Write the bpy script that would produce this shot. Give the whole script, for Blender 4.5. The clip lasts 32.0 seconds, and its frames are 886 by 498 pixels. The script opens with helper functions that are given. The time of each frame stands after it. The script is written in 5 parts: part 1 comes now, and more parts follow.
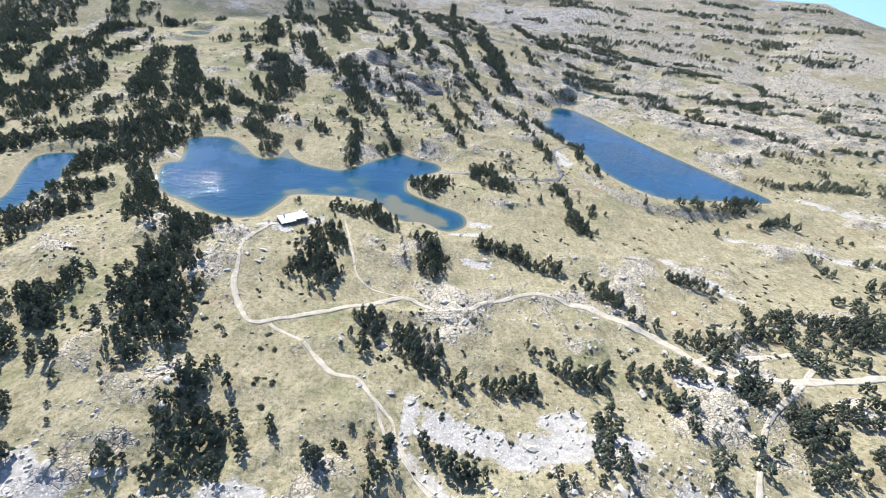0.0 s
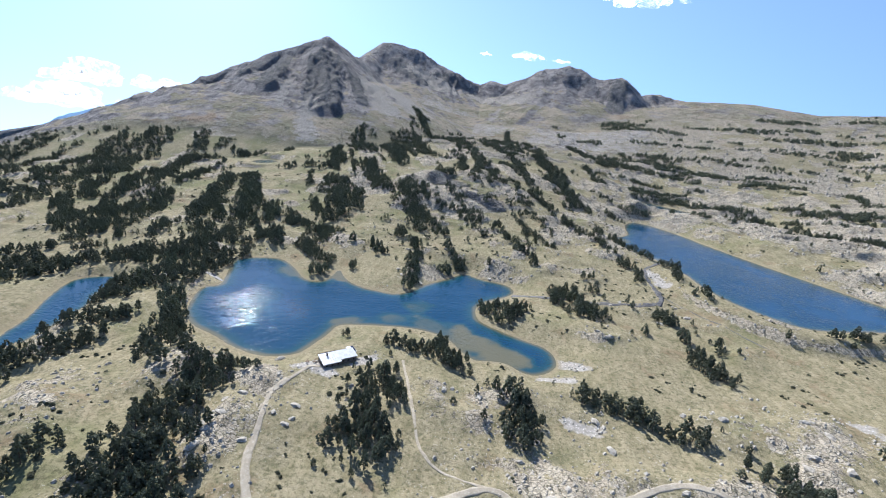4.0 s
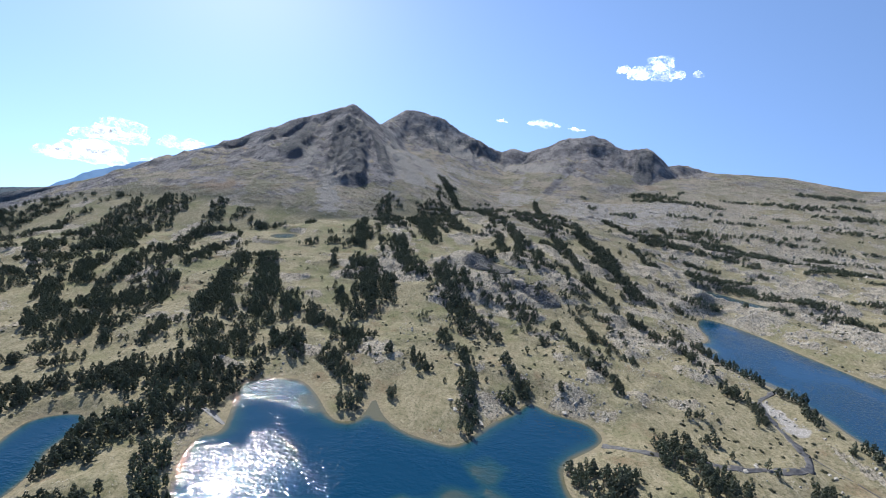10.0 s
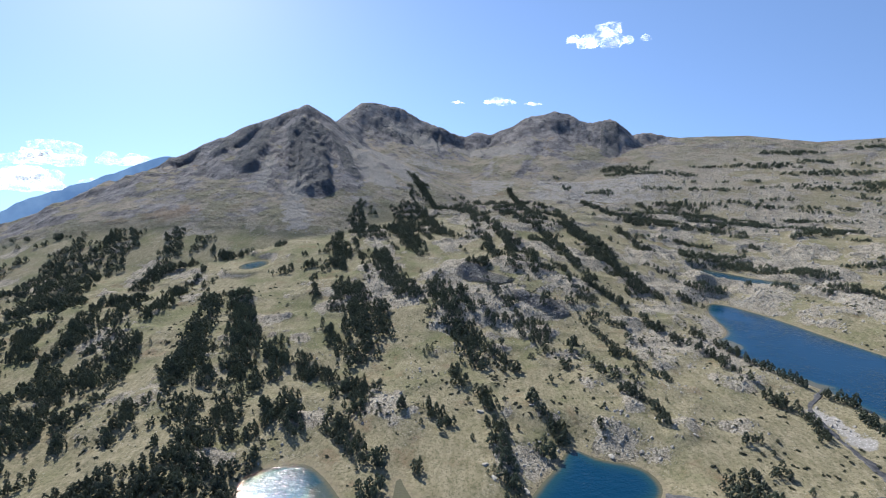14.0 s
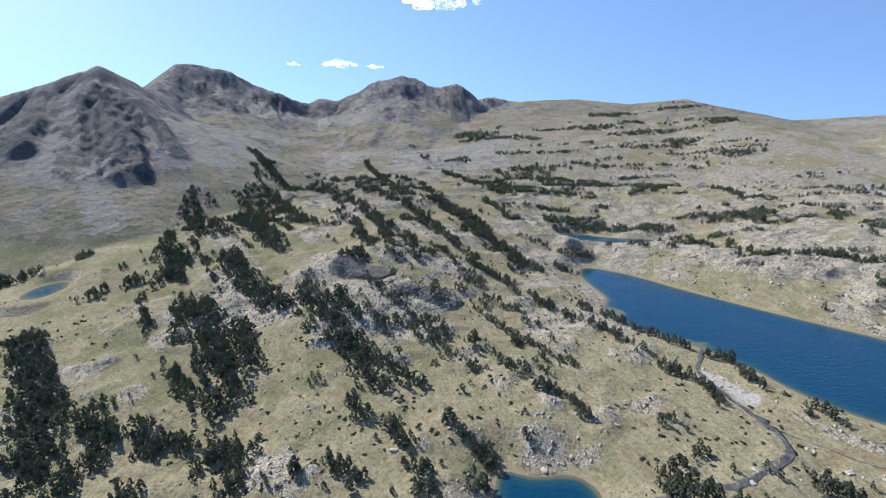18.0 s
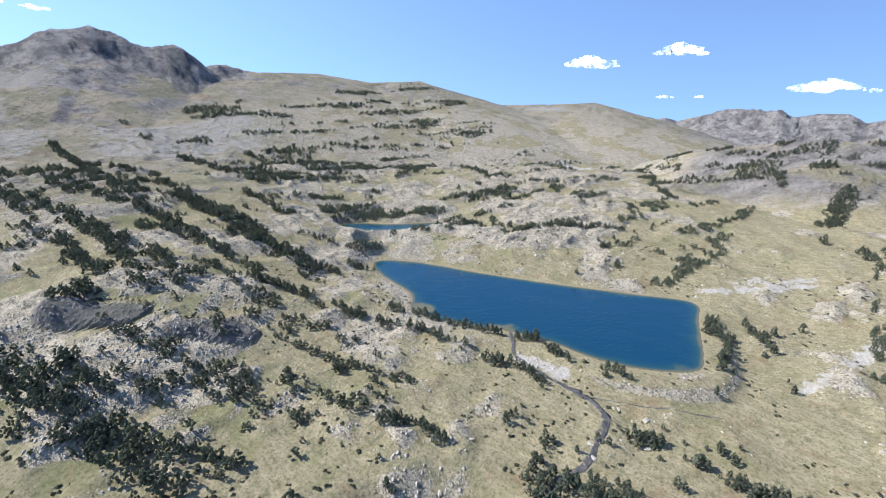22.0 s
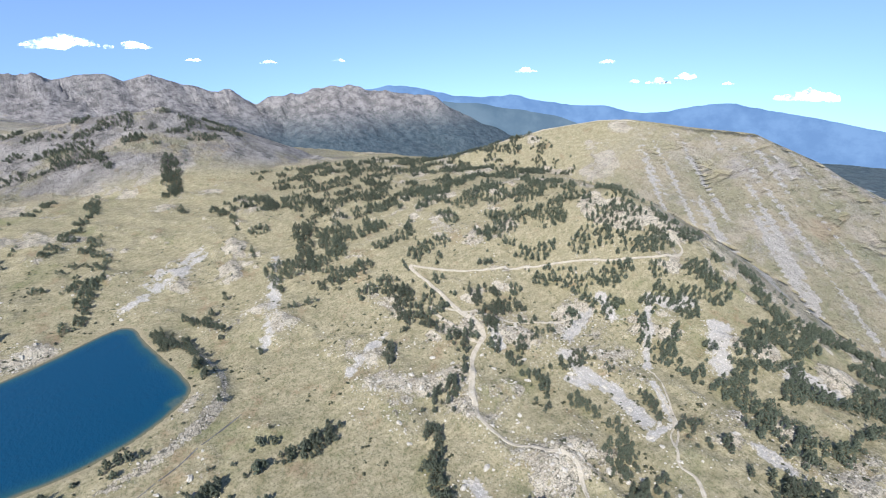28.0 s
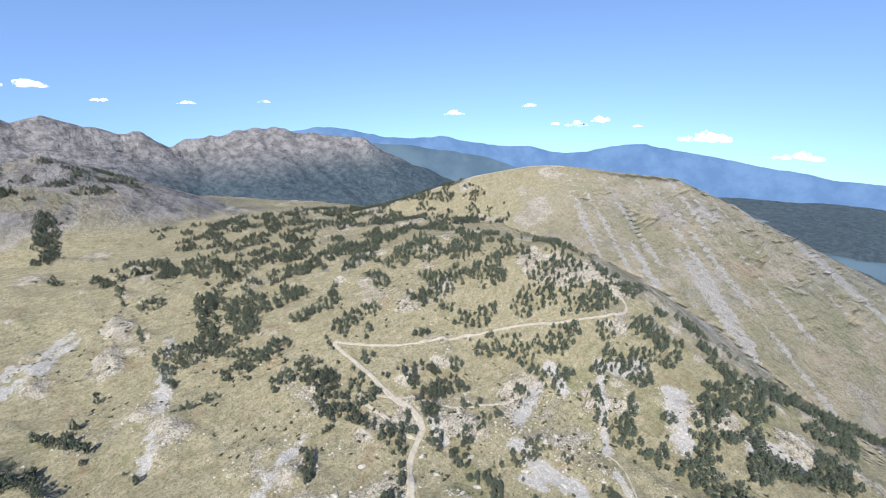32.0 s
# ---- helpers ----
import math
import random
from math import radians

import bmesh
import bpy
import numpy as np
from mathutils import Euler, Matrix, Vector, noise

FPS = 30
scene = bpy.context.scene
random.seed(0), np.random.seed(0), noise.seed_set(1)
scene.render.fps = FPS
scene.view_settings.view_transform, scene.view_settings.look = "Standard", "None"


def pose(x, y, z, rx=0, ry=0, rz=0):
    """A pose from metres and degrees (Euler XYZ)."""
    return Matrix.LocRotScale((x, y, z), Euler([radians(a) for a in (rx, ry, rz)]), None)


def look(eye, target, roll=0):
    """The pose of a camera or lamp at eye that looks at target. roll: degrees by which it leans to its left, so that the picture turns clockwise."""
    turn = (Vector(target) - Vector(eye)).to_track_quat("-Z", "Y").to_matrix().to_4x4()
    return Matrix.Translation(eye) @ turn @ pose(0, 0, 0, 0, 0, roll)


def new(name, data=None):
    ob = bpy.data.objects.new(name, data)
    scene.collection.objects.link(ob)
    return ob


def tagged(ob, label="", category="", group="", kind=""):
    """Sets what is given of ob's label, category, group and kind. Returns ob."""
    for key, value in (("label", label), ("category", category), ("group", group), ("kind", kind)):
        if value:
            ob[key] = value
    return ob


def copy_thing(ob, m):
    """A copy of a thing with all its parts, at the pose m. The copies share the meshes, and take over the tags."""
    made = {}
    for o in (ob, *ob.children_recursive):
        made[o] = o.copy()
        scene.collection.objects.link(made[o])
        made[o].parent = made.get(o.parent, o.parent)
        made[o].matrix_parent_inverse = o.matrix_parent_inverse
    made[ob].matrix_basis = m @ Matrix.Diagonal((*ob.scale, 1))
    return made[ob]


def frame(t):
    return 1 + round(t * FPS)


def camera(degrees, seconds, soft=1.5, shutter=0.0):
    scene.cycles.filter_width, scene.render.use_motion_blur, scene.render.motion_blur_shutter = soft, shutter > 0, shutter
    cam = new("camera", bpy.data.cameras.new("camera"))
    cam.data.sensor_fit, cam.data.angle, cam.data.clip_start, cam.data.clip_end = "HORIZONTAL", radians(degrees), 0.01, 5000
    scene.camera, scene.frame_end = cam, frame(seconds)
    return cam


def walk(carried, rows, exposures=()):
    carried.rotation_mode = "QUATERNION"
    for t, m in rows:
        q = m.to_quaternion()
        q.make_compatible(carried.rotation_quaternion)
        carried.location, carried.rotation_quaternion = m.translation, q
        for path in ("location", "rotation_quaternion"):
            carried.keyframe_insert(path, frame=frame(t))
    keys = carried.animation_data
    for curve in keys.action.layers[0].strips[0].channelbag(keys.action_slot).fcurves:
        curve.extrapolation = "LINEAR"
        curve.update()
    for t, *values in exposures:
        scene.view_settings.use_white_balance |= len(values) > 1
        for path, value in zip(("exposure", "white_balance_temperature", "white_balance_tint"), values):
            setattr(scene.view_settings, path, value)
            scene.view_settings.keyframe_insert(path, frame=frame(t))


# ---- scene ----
cam = camera(88.84, 32.0, 1.1)

# seconds, eye, heading (clockwise from +y), pitch, roll in degrees
PATH = [
    (0.0, -35.1, -27.3, 156.9, 5.06, -29.61, 9.97),
    (0.5, -36.6, -18.0, 153.6, 0.91, -28.26, 10.00),
    (1.0, -38.2, -9.3, 150.6, -3.02, -26.12, 11.45),
    (1.5, -39.8, -1.3, 147.8, -5.25, -23.43, 12.04),
    (2.0, -41.5, 6.1, 145.0, -6.24, -21.79, 11.70),
    (2.5, -43.4, 13.6, 142.1, -5.77, -20.36, 10.01),
    (3.0, -45.8, 21.2, 139.3, -4.78, -18.90, 7.62),
    (3.5, -48.6, 29.5, 136.8, -3.94, -17.61, 5.71),
    (4.0, -51.6, 38.7, 135.0, -3.88, -15.83, 6.51),
    (4.5, -54.6, 47.8, 133.7, -4.13, -12.73, 7.44),
    (6.5, -70.8, 80.4, 135.9, -1.61, -11.09, 7.31),
    (7.0, -75.0, 88.0, 137.2, -1.34, -11.50, 7.66),
    (7.5, -79.2, 95.4, 138.7, -0.06, -12.05, 6.10),
    (8.0, -83.5, 102.2, 140.4, 0.84, -12.24, 5.56),
    (8.5, -88.0, 108.0, 142.6, 0.29, -10.87, 6.90),
    (9.0, -92.6, 113.0, 145.4, -2.42, -10.20, 6.93),
    (9.5, -97.2, 117.4, 148.7, -4.29, -9.48, 7.14),
    (10.0, -101.7, 121.5, 152.5, -5.97, -8.73, 7.48),
    (10.5, -106.0, 125.4, 156.6, -7.09, -7.86, 7.14),
    (11.0, -110.2, 129.7, 160.6, -7.60, -7.65, 6.18),
    (11.5, -114.4, 134.8, 164.4, -7.19, -7.91, 5.04),
    (12.0, -118.5, 140.7, 167.8, -6.62, -7.88, 4.62),
    (12.5, -122.7, 147.4, 170.8, -5.83, -8.13, 4.57),
    (13.0, -126.8, 155.0, 173.5, -4.48, -8.94, 4.15),
    (13.5, -130.8, 163.0, 176.0, -3.13, -9.93, 3.10),
    (14.0, -134.6, 171.0, 178.3, -1.75, -10.44, 1.49),
    (14.5, -138.3, 178.7, 180.6, -0.51, -10.76, 0.95),
    (16.5, -149.6, 207.5, 186.7, 3.00, -12.18, 1.57),
    (17.0, -150.5, 217.8, 187.7, 6.75, -12.24, 1.76),
    (17.5, -151.1, 227.9, 188.8, 10.99, -13.17, 0.50),
    (18.0, -151.7, 236.6, 190.2, 16.86, -14.50, -0.44),
    (18.5, -152.3, 243.6, 191.6, 20.39, -13.73, 0.22),
    (19.0, -153.0, 249.7, 192.9, 18.69, -12.81, 1.11),
    (19.5, -153.8, 255.5, 194.0, 14.80, -12.23, 0.39),
    (20.0, -155.1, 262.0, 195.2, 15.07, -12.17, 0.51),
    (20.5, -156.8, 270.4, 196.6, 20.27, -12.73, 0.06),
    (21.0, -158.9, 281.8, 198.0, 29.52, -13.17, 0.14),
    (21.5, -160.6, 294.7, 200.0, 39.28, -15.14, 1.32),
    (22.0, -161.6, 307.3, 202.4, 49.00, -17.33, 1.71),
    (22.5, -162.0, 317.8, 204.9, 58.11, -19.37, 1.90),
    (23.0, -161.4, 325.4, 206.9, 68.02, -19.55, 3.83),
    (23.5, -159.6, 330.4, 208.3, 75.84, -19.32, 4.42),
    (24.0, -156.9, 333.2, 209.4, 82.22, -20.58, 3.44),
    (24.5, -154.1, 334.9, 210.8, 87.40, -21.20, 1.25),
    (25.0, -150.6, 336.6, 212.1, 93.85, -22.12, -0.11),
    (25.5, -146.5, 338.4, 213.6, 100.17, -22.61, -0.49),
    (26.0, -142.9, 340.0, 216.1, 105.27, -22.73, -0.65),
    (26.5, -140.1, 341.7, 219.6, 110.56, -22.81, -0.47),
    (28.5, -136.7, 354.7, 245.1, 127.08, -21.83, -1.69),
    (29.0, -132.7, 351.6, 247.7, 128.13, -20.78, -1.54),
    (29.5, -127.6, 347.2, 249.4, 128.95, -20.10, -1.87),
    (30.0, -121.7, 341.5, 250.1, 130.11, -20.53, -2.83),
    (30.5, -115.1, 334.8, 250.1, 131.33, -20.50, -2.79),
    (31.0, -108.4, 327.6, 249.8, 131.93, -19.49, -2.61),
    (31.5, -101.6, 320.2, 249.4, 132.47, -18.92, -1.84),
    (32.0, -94.8, 312.7, 249.0, 133.28, -18.06, -0.90),
]


def flown(x, y, z, heading, pitch, roll):
    a, b = radians(heading), radians(pitch)
    eye = Vector((x, y, z))
    ahead = Vector((math.sin(a) * math.cos(b), math.cos(a) * math.cos(b), math.sin(b)))
    return look(eye, eye + ahead * 100, roll)


EXPOSURES = [(t, stops, 5920, 10) for t, stops in ((0.0, 1.54), (1.5, 1.46), (4.0, 1.06), (9.0, 0.74), (13.0, 0.64), (17.0, 0.82), (21.0, 1.10), (23.0, 1.16), (26.0, 1.13), (32.0, 1.0))]
walk(cam, [(row[0], flown(*row[1:])) for row in PATH], EXPOSURES)


# ---- daylight ----
SUN_AZ, SUN_EL = -32.0, 42.0          # degrees, clockwise from +y; above the horizon
toward_sun = Vector((math.sin(radians(SUN_AZ)) * math.cos(radians(SUN_EL)), math.cos(radians(SUN_AZ)) * math.cos(radians(SUN_EL)), math.sin(radians(SUN_EL))))
world = bpy.data.worlds.new("sky")
scene.world = world
world.use_nodes = True
wn, wl = world.node_tree.nodes, world.node_tree.links
sky = wn.new("ShaderNodeTexSky")
sky.sky_type = "NISHITA"
sky.sun_disc = False
sky.sun_elevation, sky.sun_rotation = radians(SUN_EL), radians(SUN_AZ)
sky.altitude, sky.air_density, sky.dust_density, sky.ozone_density = 2300, 1.0, 0.6, 0.9
coords = wn.new("ShaderNodeTexCoord")
lift = wn.new("ShaderNodeVectorMath")
lift.operation = "ADD"
lift.inputs[1].default_value = (0, 0, 0.32)     # the horizon lies below the eye, seen from the mountain
wl.new(coords.outputs["Generated"], lift.inputs[0])
wl.new(lift.outputs[0], sky.inputs["Vector"])
wn["Background"].inputs["Strength"].default_value = 0.15
wl.new(sky.outputs[0], wn["Background"].inputs["Color"])

sun_data = bpy.data.lights.new("sun", "SUN")
sun_data.energy, sun_data.angle, sun_data.color = 4.0, radians(0.53), (1.0, 0.95, 0.88)
sun = new("sun", sun_data)
sun.matrix_world = look(toward_sun * 1000, (0, 0, 0))
tagged(sun, "the sun", "sun", kind="structure")


# ---- materials ----
class Nodes:
    """A small helper to write node materials briefly."""

    def __init__(self, name, rough=0.9, specular=0.2):
        self.mat = bpy.data.materials.new(name)
        self.mat.use_nodes = True
        self.n, self.l = self.mat.node_tree.nodes, self.mat.node_tree.links
        self.shader = self.n["Principled BSDF"]
        self.shader.inputs["Roughness"].default_value = rough
        self.shader.inputs["Specular IOR Level"].default_value = specular
        self.place = self.n.new("ShaderNodeNewGeometry").outputs["Position"]

    def put(self, socket, value):
        if isinstance(value, bpy.types.NodeSocket):
            self.l.new(value, socket)
        elif isinstance(value, (tuple, list)) and len(value) == 3 and socket.type == "RGBA":
            socket.default_value = (*value, 1)
        else:
            socket.default_value = value

    def noise(self, size, detail=4.0, rough=0.55, stretch=None, local=False):
        """Grey noise, 0 to 1, with features about size metres across."""
        at = self.n.new("ShaderNodeTexCoord").outputs["Object"] if local else self.place
        if stretch:
            m = self.n.new("ShaderNodeMapping")
            m.inputs["Scale"].default_value = stretch
            self.l.new(at, m.inputs["Vector"])
            at = m.outputs[0]
        t = self.n.new("ShaderNodeTexNoise")
        t.inputs["Scale"].default_value, t.inputs["Detail"].default_value, t.inputs["Roughness"].default_value = 1.0 / size, detail, rough
        self.l.new(at, t.inputs["Vector"])
        return t.outputs["Fac"]

    def cells(self, size, feature="F1", out="Distance"):
        t = self.n.new("ShaderNodeTexVoronoi")
        t.feature = feature
        t.inputs["Scale"].default_value = 1.0 / size
        self.l.new(self.place, t.inputs["Vector"])
        return t.outputs[out]

    def band(self, value, low, high):
        t = self.n.new("ShaderNodeMapRange")
        t.interpolation_type = "SMOOTHSTEP"
        self.put(t.inputs[0], value)
        t.inputs[1].default_value, t.inputs[2].default_value = low, high
        return t.outputs[0]

    def math(self, how, a, b=0.0):
        t = self.n.new("ShaderNodeMath")
        t.operation = how
        self.put(t.inputs[0], a)
        self.put(t.inputs[1], b)
        return t.outputs[0]

    def mix(self, fac, a, b, how="MIX"):
        t = self.n.new("ShaderNodeMix")
        t.data_type, t.blend_type = "RGBA", how
        self.put(t.inputs[0], fac)
        self.put(t.inputs[6], a)
        self.put(t.inputs[7], b)
        return t.outputs[2]

    def field(self, name):
        t = self.n.new("ShaderNodeAttribute")
        t.attribute_name = name
        return t.outputs["Fac"]

    def chance(self):
        return self.n.new("ShaderNodeObjectInfo").outputs["Random"]

    def island(self):
        return self.n.new("ShaderNodeNewGeometry").outputs["Random Per Island"]

    def bump(self, height, strength, distance):
        t = self.n.new("ShaderNodeBump")
        t.inputs["Strength"].default_value, t.inputs["Distance"].default_value = strength, distance
        self.l.new(height, t.inputs["Height"])
        self.l.new(t.outputs[0], self.shader.inputs["Normal"])

    def done(self, colour):
        self.put(self.shader.inputs["Base Color"], colour)
        return self.mat


def ground_material():
    m = Nodes("mountain_ground", 0.95, 0.1)
    wide, mid, fine, grit = m.noise(44, 6, 0.62), m.noise(11, 6, 0.62), m.noise(2.2, 5, 0.7), m.noise(0.7, 3, 0.7)
    slant = m.noise(7.0, 6, 0.72, (1.7, 0.75, 1.0))
    # grass: straw, olive and rusty heath
    dry = m.mix(m.band(slant, 0.35, 0.68), (0.300, 0.254, 0.158), (0.190, 0.163, 0.091))
    green = m.mix(m.band(fine, 0.3, 0.7), (0.132, 0.132, 0.060), (0.204, 0.190, 0.097))
    grass = m.mix(m.band(m.math("ADD", m.field("green"), m.math("MULTIPLY", m.math("SUBTRACT", wide, 0.5), 2.0)), 0.32, 0.74), dry, green)
    grass = m.mix(m.math("MULTIPLY", m.band(m.noise(24, 6, 0.68), 0.55, 0.68), 0.55), grass, (0.196, 0.128, 0.074))
    grass = m.mix(m.math("MULTIPLY", m.band(m.noise(1.9, 5, 0.82), 0.50, 0.59), 0.75), grass, (0.098, 0.092, 0.048))
    # bare rock: pale slabs split by dark joints
    stone = m.mix(m.band(mid, 0.32, 0.68), (0.452, 0.392, 0.290), (0.300, 0.252, 0.182))
    joints = m.math("ADD", m.math("MULTIPLY", m.band(m.noise(5.0, 5, 0.6, (2.2, 0.8, 1.0)), 0.56, 0.64), 0.9), m.math("MULTIPLY", m.band(m.cells(2.1, "DISTANCE_TO_EDGE"), 0.12, 0.02), 0.5))
    stone = m.mix(m.math("MULTIPLY", m.math("MINIMUM", joints, 1.0), 0.75), stone, (0.085, 0.078, 0.055))
    stone = m.mix(m.math("MULTIPLY", m.band(fine, 0.52, 0.62), 0.7), stone, (0.110, 0.098, 0.074))
    stone = m.mix(m.math("MULTIPLY", m.band(grit, 0.54, 0.68), 0.65), stone, (0.56, 0.505, 0.42))
    edge = m.math("ADD", m.math("MULTIPLY", m.math("SUBTRACT", fine, 0.5), 0.9), m.math("ADD", m.math("MULTIPLY", m.math("SUBTRACT", mid, 0.5), 0.8), m.math("MULTIPLY", m.math("SUBTRACT", slant, 0.5), 0.6)))
    cover = m.band(m.math("ADD", m.field("rock"), edge), 0.53, 0.61)
    colour = m.mix(cover, grass, stone)
    # single pale stones and dark tussocks
    speck = m.math("MULTIPLY", m.band(m.noise(1.25, 6, 0.85), 0.585, 0.64), m.band(m.math("ADD", m.noise(15, 5, 0.65), m.math("MULTIPLY", m.field("rock"), 0.35)), 0.48, 0.66))
    colour = m.mix(speck, colour, (0.54, 0.495, 0.42))
    colour = m.mix(m.math("MULTIPLY", m.band(m.noise(2.6, 6, 0.8), 0.57, 0.66), 0.65), colour, (0.092, 0.090, 0.046))
    colour = m.mix(m.math("MULTIPLY", m.band(m.noise(6.5, 6, 0.8), 0.55, 0.63), 0.55), colour, (0.100, 0.100, 0.052))
    # the high mountains
    crag = m.mix(m.band(m.noise(46, 8, 0.72), 0.38, 0.62), (0.165, 0.150, 0.140), (0.330, 0.300, 0.272))
    crag = m.mix(m.math("MULTIPLY", m.band(m.noise(24, 8, 0.75, (1.0, 0.6, 0.5)), 0.53, 0.63), 0.72), crag, (0.068, 0.068, 0.068))
    alpine = m.mix(m.band(m.noise(70, 7, 0.66), 0.40, 0.60), (0.335, 0.282, 0.208), (0.225, 0.208, 0.135))
    alpine = m.mix(m.math("MULTIPLY", m.band(m.noise(15, 7, 0.78), 0.53, 0.62), 0.7), alpine, (0.092, 0.088, 0.055))
    alpine = m.mix(m.math("MULTIPLY", m.band(m.noise(8, 7, 0.82), 0.56, 0.63), 0.75), alpine, (0.42, 0.38, 0.32))
    alpine = m.mix(m.math("MULTIPLY", m.band(m.noise(120, 5, 0.6), 0.56, 0.66), 0.5), alpine, (0.230, 0.150, 0.095))
    high = m.mix(m.band(m.math("ADD", m.field("crag"), m.math("MULTIPLY", m.math("SUBTRACT", m.noise(95, 8, 0.7), 0.5), 1.5)), 0.38, 0.56), alpine, crag)
    high = m.mix(m.math("MULTIPLY", m.band(m.math("ADD", m.field("cliff"), m.math("SUBTRACT", m.noise(34, 8, 0.72), 0.5)), 0.38, 0.58), 0.75), high, m.mix(m.band(m.noise(13, 7, 0.75), 0.4, 0.62), (0.088, 0.092, 0.092), (0.176, 0.170, 0.155)))
    colour = m.mix(m.field("high"), colour, high)
    scree = m.mix(m.band(fine, 0.3, 0.7), (0.37, 0.34, 0.295), (0.25, 0.226, 0.190))
    scree = m.mix(m.band(m.cells(1.4), 0.35, 0.1), scree, (0.56, 0.52, 0.46))
    colour = m.mix(m.band(m.math("ADD", m.field("scree"), m.math("MULTIPLY", m.math("SUBTRACT", m.noise(19, 7, 0.75), 0.5), 2.4)), 0.44, 0.62), colour, scree)
    # far low ground: dark woods, with blue aerial haze mixed into the colour
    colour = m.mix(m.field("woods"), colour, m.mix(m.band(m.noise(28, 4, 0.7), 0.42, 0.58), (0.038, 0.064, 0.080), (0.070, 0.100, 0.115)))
    colour = m.mix(m.field("bed"), colour, m.mix(m.band(fine, 0.35, 0.65), (0.27, 0.22, 0.13), (0.20, 0.17, 0.11)))
    relief = m.math("ADD", m.math("MULTIPLY", fine, 0.6), m.math("ADD", m.math("MULTIPLY", grit, 0.35), m.math("MULTIPLY", m.cells(2.6), -0.35)))
    relief = m.math("ADD", relief, m.math("MULTIPLY", m.math("MULTIPLY", cover, joints), -1.1))
    relief = m.math("ADD", relief, m.math("MULTIPLY", m.math("MULTIPLY", m.noise(60, 9, 0.72), m.field("high")), 70.0))
    m.bump(relief, 0.8, 0.9)
    return m.done(colour)


def water_material():
    m = Nodes("lake_water", 0.06, 0.5)
    m.shader.inputs["IOR"].default_value = 1.333
    shallow = m.field("shallow")
    patch = m.noise(26, 3, 0.5)
    edge = m.math("ADD", shallow, m.math("MULTIPLY", m.math("SUBTRACT", patch, 0.5), 0.45))
    colour = m.mix(m.band(edge, 0.12, 0.62), (0.003, 0.036, 0.074), (0.014, 0.054, 0.066))
    colour = m.mix(m.band(edge, 0.55, 0.95), colour, (0.115, 0.105, 0.058))
    ripple = m.math("ADD", m.noise(1.6, 1.5, 0.5, (1.0, 1.5, 1.0)), m.math("MULTIPLY", m.noise(4.2, 1.0, 0.5, (1.0, 1.5, 1.0)), 1.4))
    calm = m.band(m.noise(62, 3, 0.6), 0.36, 0.60)
    m.bump(m.math("MULTIPLY", ripple, m.math("ADD", m.math("MULTIPLY", calm, 0.75), 0.25)), 0.36, 0.75)
    return m.done(colour)


def plain_material(name, colour, other, size=1.0, rough=0.8, local=True, relief=0.02, metal=0.0, spec=0.3):
    m = Nodes(name, rough, spec)
    m.shader.inputs["Metallic"].default_value = metal
    grain = m.noise(size, 5, 0.6, None, local)
    m.bump(m.noise(size * 0.22, 4, 0.6, None, local), 0.4, relief)
    return m.done(m.mix(m.band(grain, 0.32, 0.68), colour, other))


def foliage_material(name, dark, light, per_island=True):
    m = Nodes(name, 0.75, 0.25)
    luck = m.island() if per_island else m.chance()
    base = m.mix(luck, dark, light)
    base = m.mix(m.math("MULTIPLY", m.chance(), 0.45), base, (0.130, 0.132, 0.092))
    m.bump(m.noise(0.35, 3, 0.7), 0.8, 0.25)
    tone = m.mix(m.band(m.noise(0.9, 3, 0.6), 0.45, 0.7), base, (0.100, 0.114, 0.082))
    thin, both = m.n.new("ShaderNodeBsdfTranslucent"), m.n.new("ShaderNodeMixShader")
    m.put(thin.inputs["Color"], tone)
    both.inputs[0].default_value = 0.66
    m.l.new(m.shader.outputs[0], both.inputs[1])
    m.l.new(thin.outputs[0], both.inputs[2])
    m.l.new(both.outputs[0], m.n["Material Output"].inputs["Surface"])
    return m.done(tone)


def track_material():
    m = Nodes("gravel_track", 0.95, 0.1)
    base = m.mix(m.band(m.noise(3.0, 5, 0.65), 0.35, 0.65), (0.375, 0.325, 0.245), (0.29, 0.248, 0.182))
    base = m.mix(m.math("MULTIPLY", m.band(m.noise(0.6, 4, 0.7), 0.5, 0.7), 0.5), base, (0.55, 0.51, 0.44))
    m.bump(m.noise(0.5, 4, 0.7), 0.6, 0.12)
    return m.done(base)


GROUND, WATER, TRACK = ground_material(), water_material(), track_material()
NEEDLES = foliage_material("pine_needles", (0.165, 0.192, 0.132), (0.250, 0.276, 0.190))
SHRUB = foliage_material("juniper_leaves", (0.060, 0.066, 0.030), (0.105, 0.105, 0.052))
BARK = plain_material("pine_bark", (0.16, 0.12, 0.09), (0.09, 0.07, 0.055), 0.5, 0.9)
BOULDER = plain_material("granite", (0.44, 0.40, 0.33), (0.28, 0.25, 0.20), 1.1, 0.9, False, 0.08)
STREAM = plain_material("dark_stream", (0.035, 0.033, 0.032), (0.11, 0.10, 0.09), 2.5, 0.62, False, 0.15, 0.0, 0.5)


# ---- the lie of the land (heights in metres above the big lake) ----
lattice = np.random.RandomState(7).rand(256, 256)


